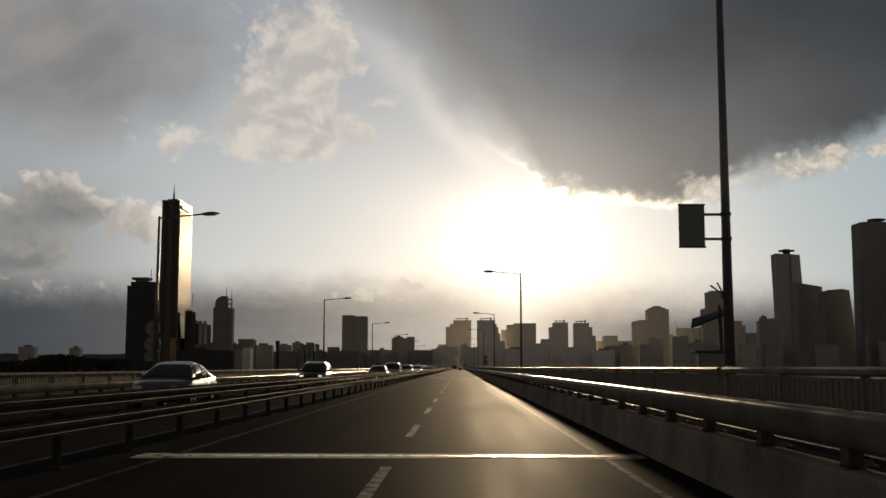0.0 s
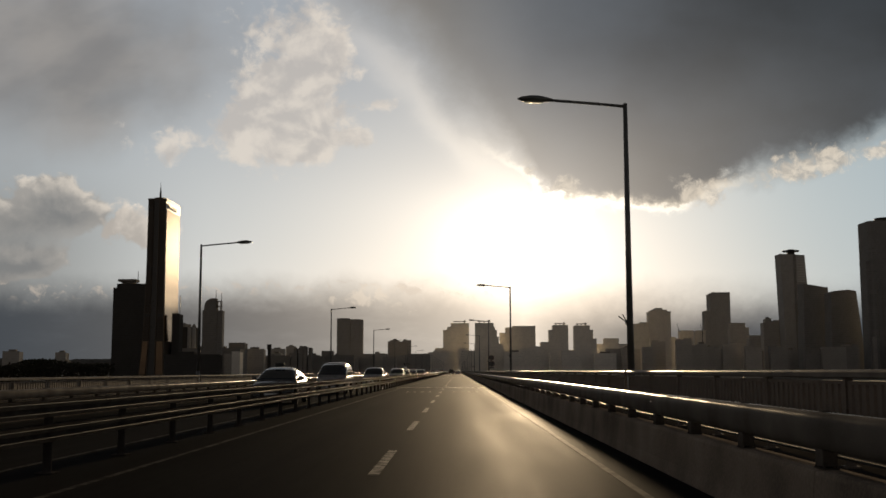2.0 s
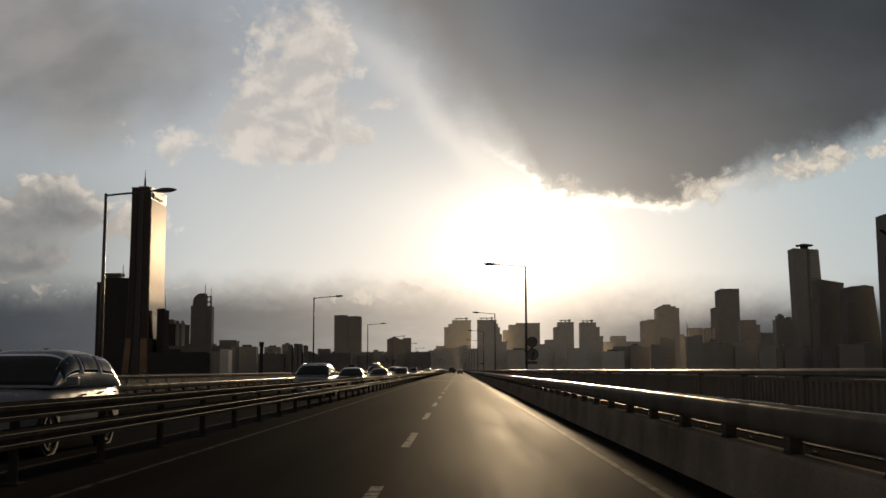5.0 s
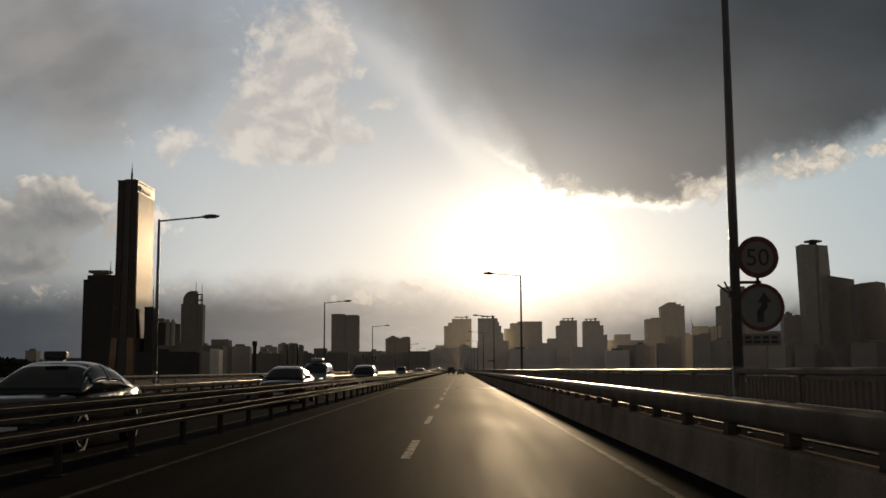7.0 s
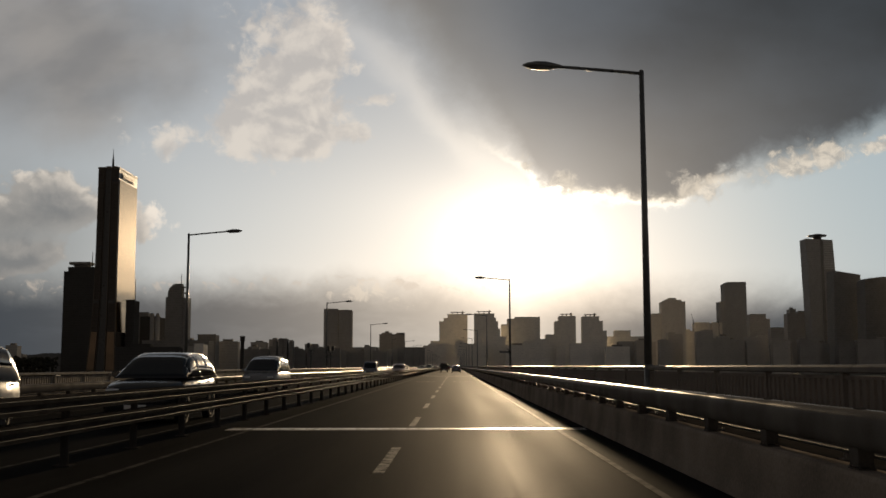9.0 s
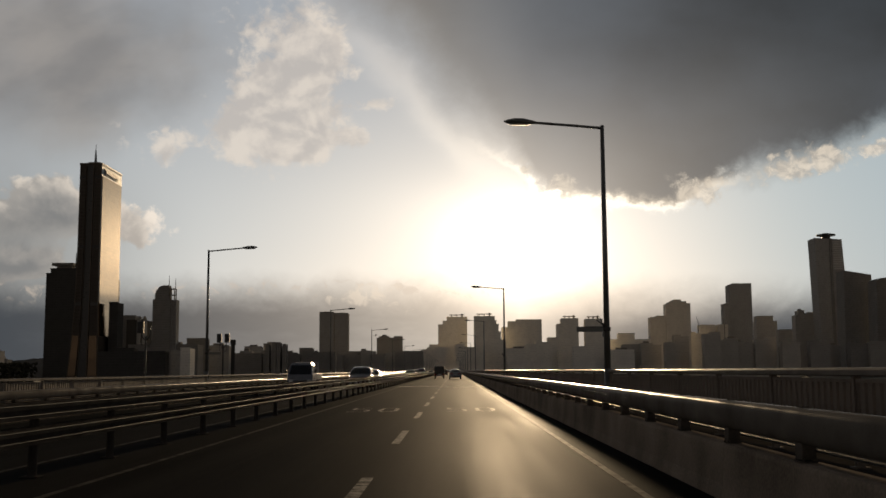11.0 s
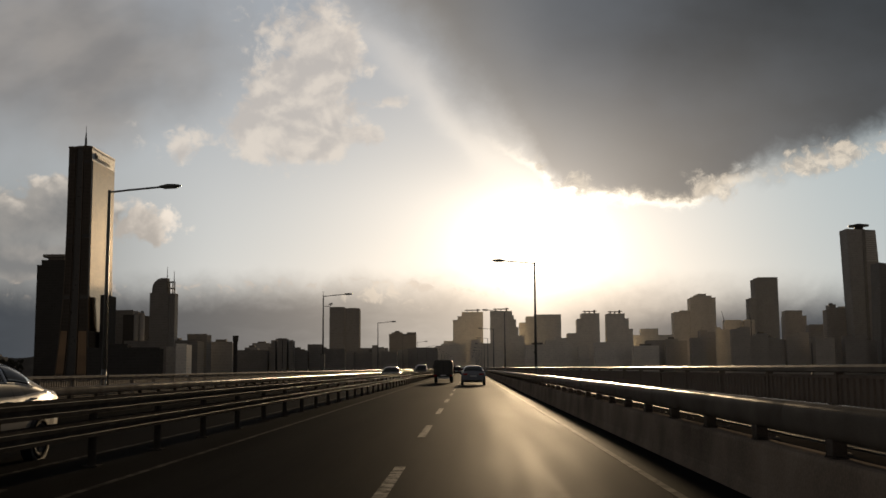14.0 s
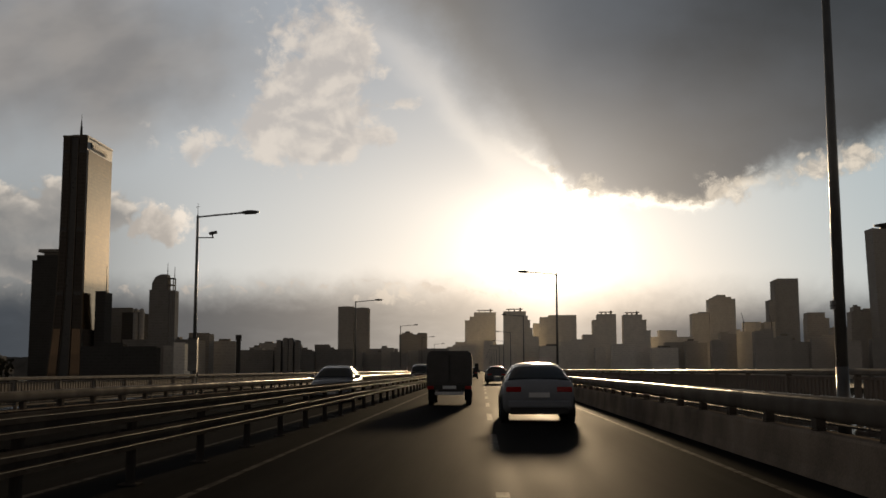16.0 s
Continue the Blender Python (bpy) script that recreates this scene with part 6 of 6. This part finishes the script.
art_tower()
building("long dark podium block by the river", DARKBLOCK, -384, -311, 1480, 23, 14)
building("dark podium block by the river", DARKBLOCK, -372, -350, 1500, 27, 12, "flat")
t = building("small pale block with a lit cross-shaped window bay", OFFICE, -310, -300, 1500, 24, 20)
building("small pale tiled block by the river", PALEHAZE, -300, -289, 1500, 27, 20, "flat")
building("broad grey office block by the river", MIDHAZE, -370, -344, 1800, 47, 24)
t = thing("chimney", pose(-295, 1750, LAND_Z), "tall square brick-dark chimney with a wider head", "chimney", "skyline")
part("shaft", boxes((-2.2, 2.2, -2.2, 2.2, 0, 50)), DARKBLOCK, t)
part("head", boxes((-3.0, 3.0, -3.0, 3.0, 49.9, 57)), DARKBLOCK, t)
for x in (-288, -278, -271, -262):
    building("slim dark housing tower in a row", MIDHAZE, x, x + 6, 1950, 46 - abs(x + 275) * 0.3, 16, group="slim towers")

# twin towers
for x0, x1, top in ((-267, -238.0, 117.2), (-236.6, -210, 115.0)):
    t = building("one of two adjoining warm-grey apartment towers with low-arched roofs", DUSKHAZE, x0, x1, 2425, top, 24, "none", group="twin towers")
    bm = bmesh.new()
    w = (x1 - x0) / 2
    extrude_y(bm, [(w * math.cos(a), top - LAND_Z + 1.9 * math.sin(a) - 0.1) for a in [math.pi * i / 10 for i in range(11)]], 1, 23)
    part("roof", bm, DUSKHAZE, t)
building("warm-grey housing slab with roof plant", DUSKHAZE, -159, -106, 2500, 68, 20, "plant", ((-154, -133, 71), (-124, -106, 71)))
for x0, x1, y, top in ((-352, -300, 1985, 29), (-297, -241, 1990, 27.5), (-238, -186, 1995, 30)):
    building("long low housing slab in a row along the bank", MIDHAZE, x0, x1, y, top, 14, "flat", ((x0 + 18, x0 + 24, top + 2.5),), group="low slabs", category="low building")
building("long low housing slab", DUSKHAZE, -200, -146, 2300, 37, 18)
building("long low housing slab", DUSKHAZE, -104, -52, 2300, 37, 18)

# the stepped flats under the sun, walls made pale to stand for haze
building("pale stepped apartment tower with a roof helipad", PALEHAZE, -32, 26, 2443, 92, 26, "pad", ((-23, 26, 99), (-15, 26, 107)), group="stepped flats")
building("pale lower wing of the stepped flats", PALEHAZE, -50, -31, 2443, 52, 24, group="stepped flats")
building("cream stepped apartment tower with a roof helipad", CREAMHAZE, 37, 87, 2303, 72, 26, "pad", ((37, 83, 86), (37, 79, 93), (37, 76, 101)), group="stepped flats")
building("broad cream apartment slab, haze in its colour", CREAMHAZE, 91, 167, 2350, 82, 26, "flat", ((103, 167, 93), (118, 167, 96.5)))
building("low cream wing beside the flats", CREAMHAZE, 160, 180, 2355, 52, 24)
building("cream stepped apartment tower with a roof helipad", CREAMHAZE, 178, 237, 2350, 62, 26, "pad", ((196, 237, 88), (204, 237, 98)), group="stepped flats")
building("low pale link block", PALEHAZE, 236, 256, 2400, 46, 20)
building("pale stepped apartment tower with a roof helipad", PALEHAZE, 250, 297, 2350, 69, 26, "pad", ((250, 290, 88), (250, 283, 97)), group="stepped flats")
building("pale low housing block", PALEHAZE, 300, 383, 2400, 59, 20, "flat", ((320, 352, 71),))
building("warm-grey office tower with a chamfered roof", WARMHAZE, 455, 507, 2600, 141, 30, "none", ((462, 499, 145), (470, 488, 149)))
building("warm-grey wing of the office tower", WARMHAZE, 421, 456, 2605, 112, 26, "flat", ((434, 456, 115),))
building("low warm-grey housing slab between the towers", WARMHAZE, 500, 556, 2660, 78, 20, "flat", ((508, 530, 82),))
building("warm-grey block under construction", WARMHAZE, 549, 583, 2700, 99, 24)
building("narrow warm-grey block beside cranes", WARMHAZE, 589, 612, 2700, 99, 24)
for x, z in ((545, 118), (603, 113)):
    t = thing("tower_crane", pose(x, 2695, LAND_Z), "thin luffing tower crane over a building site", "crane", "cranes")
    bm = bmesh.new()
    tube(bm, (0, 0, 0), (0, 0, z), 0.7, 0.6, 4)
    part("mast", bm, DARKSTEEL, t)
    bm = bmesh.new()
    tube(bm, (1.5, 0, z - 8), (-4, 0, z + 14), 0.6, 0.4, 4)
    part("jib", bm, DARKSTEEL, t)
building("tall blue-grey glass tower with a sloping roofline", BLUEGLASS, 697, 753, 3000, 212, 40, "none", ((703, 753, 215.5),))
building("slim glass wing of the tall tower", BLUEGLASS, 679, 697, 2990, 164, 30)
building("grey office block with a stepped roof", OFFICE, 647, 691, 2600, 102, 26, "flat", ((648, 683, 113),))
building("low grey office block", OFFICE, 663, 700, 2500, 80, 22)
building("grey office block with roof frames", OFFICE, 682, 730, 2450, 107, 24, "plant", ((688, 700, 116), (705, 730, 112)))


LOUVRE = material("pale_louvre", (0.5, 0.5, 0.49), 0.6, 0, 0.3, 0.1)


def leaning_tower():
    t = thing("tower", pose(738, 2404, LAND_Z), "grey glass tower with slanting edges and a roof disc", "skyscraper", "skyline")
    H = 270.0
    bm = bmesh.new()
    loft(bm, [[(-20, 0, 0), (40, 0, 0), (40, 40, 0), (-20, 40, 0)], [(-27, 0, H), (27, 2, H - 3), (27, 40, H - 3), (-27, 40, H)]])
    part("wall", bm, BLUEGLASS, t)
    bm = bmesh.new()
    loft(bm, [[(2, -0.6, 0), (8, -0.6, 0), (8, 0.6, 0), (2, 0.6, 0)], [(2, -0.6, H - 1), (6, -0.6, H - 1), (6, 0.8, H - 1), (2, 0.8, H - 1)]])
    part("edge_fin", bm, BLACKGLASS, t)
    for k in range(16):
        part("louvre", boxes((8, 26, -0.5 + k * 0.0, 0.6, H - 62 + k * 3.6, H - 60.2 + k * 3.6)), LOUVRE, t)
    bm = bmesh.new()
    tube(bm, (2, 18, H - 2), (2, 18, H + 6), 7, 9, 16)
    tube(bm, (2, 18, H + 6), (2, 18, H + 8.5), 18, 18.5, 24)
    tube(bm, (2, 18, H + 8.5), (2, 18, H + 11), 15, 6, 24)
    part("roof_disc", bm, DARKSTEEL, t)


leaning_tower()
t = thing("tower", pose(735, 2262, LAND_Z), "dark glass office block with a sloping roof", "office tower", "skyline")
bm = bmesh.new()
extrude_y(bm, [(-27, 0), (28, 0), (27, 184), (-22, 192)], 0, 40)
part("wall", bm, BLACKGLASS, t)
t = thing("tower", pose(772, 2200, LAND_Z), "dark glass tower with slanting faceted sides", "office tower", "skyline")
bm = bmesh.new()
extrude_y(bm, [(-30, 0), (40, 0), (24, 172), (8, 175), (-20, 172), (-26, 168)], 0, 40)
part("wall", bm, BLACKGLASS, t)


def crown_tower():
    t = thing("tower", pose(826, 2100, LAND_Z), "very tall dark glass tower with rounded corners and a roof ring", "skyscraper", "skyline")
    H = 299.0
    bm = bmesh.new()
    o = []
    for cx, cy, a0 in ((26, 10, -90), (26, 50, 0), (-26, 50, 90), (-26, 10, 180)):
        for k in range(5):
            a = radians(a0 + 22.5 * k)
            o.append((cx + 13 * math.cos(a), cy + 13 * math.sin(a)))
    loft(bm, [[(x, y, z) for x, y in o] for z in (0, H)])
    part("wall", bm, BLACKGLASS, t)
    part("side_wing", boxes((-44, -30, 6, 40, 0, 222)), BLACKGLASS, t)
    for k in range(6):
        part("fin", boxes((-30 + k * 10, -29 + k * 10, -4.2, -2.9, 0, 200 - 12 * abs(k - 2))), CONCRETE, t)
    bm = bmesh.new()
    for dx in (-9, 0, 9):
        tube(bm, (dx, 22, H - 0.2), (dx * 1.1, 22, H + 5), 1.2, n=6)
    tube(bm, (0, 22, H + 5), (0, 22, H + 7.5), 17, 18, 24)
    part("roof_ring", bm, DARKSTEEL, t)


crown_tower()
building("dark office slab beyond the tall tower", BLACKGLASS, 870, 930, 2150, 120, 40)
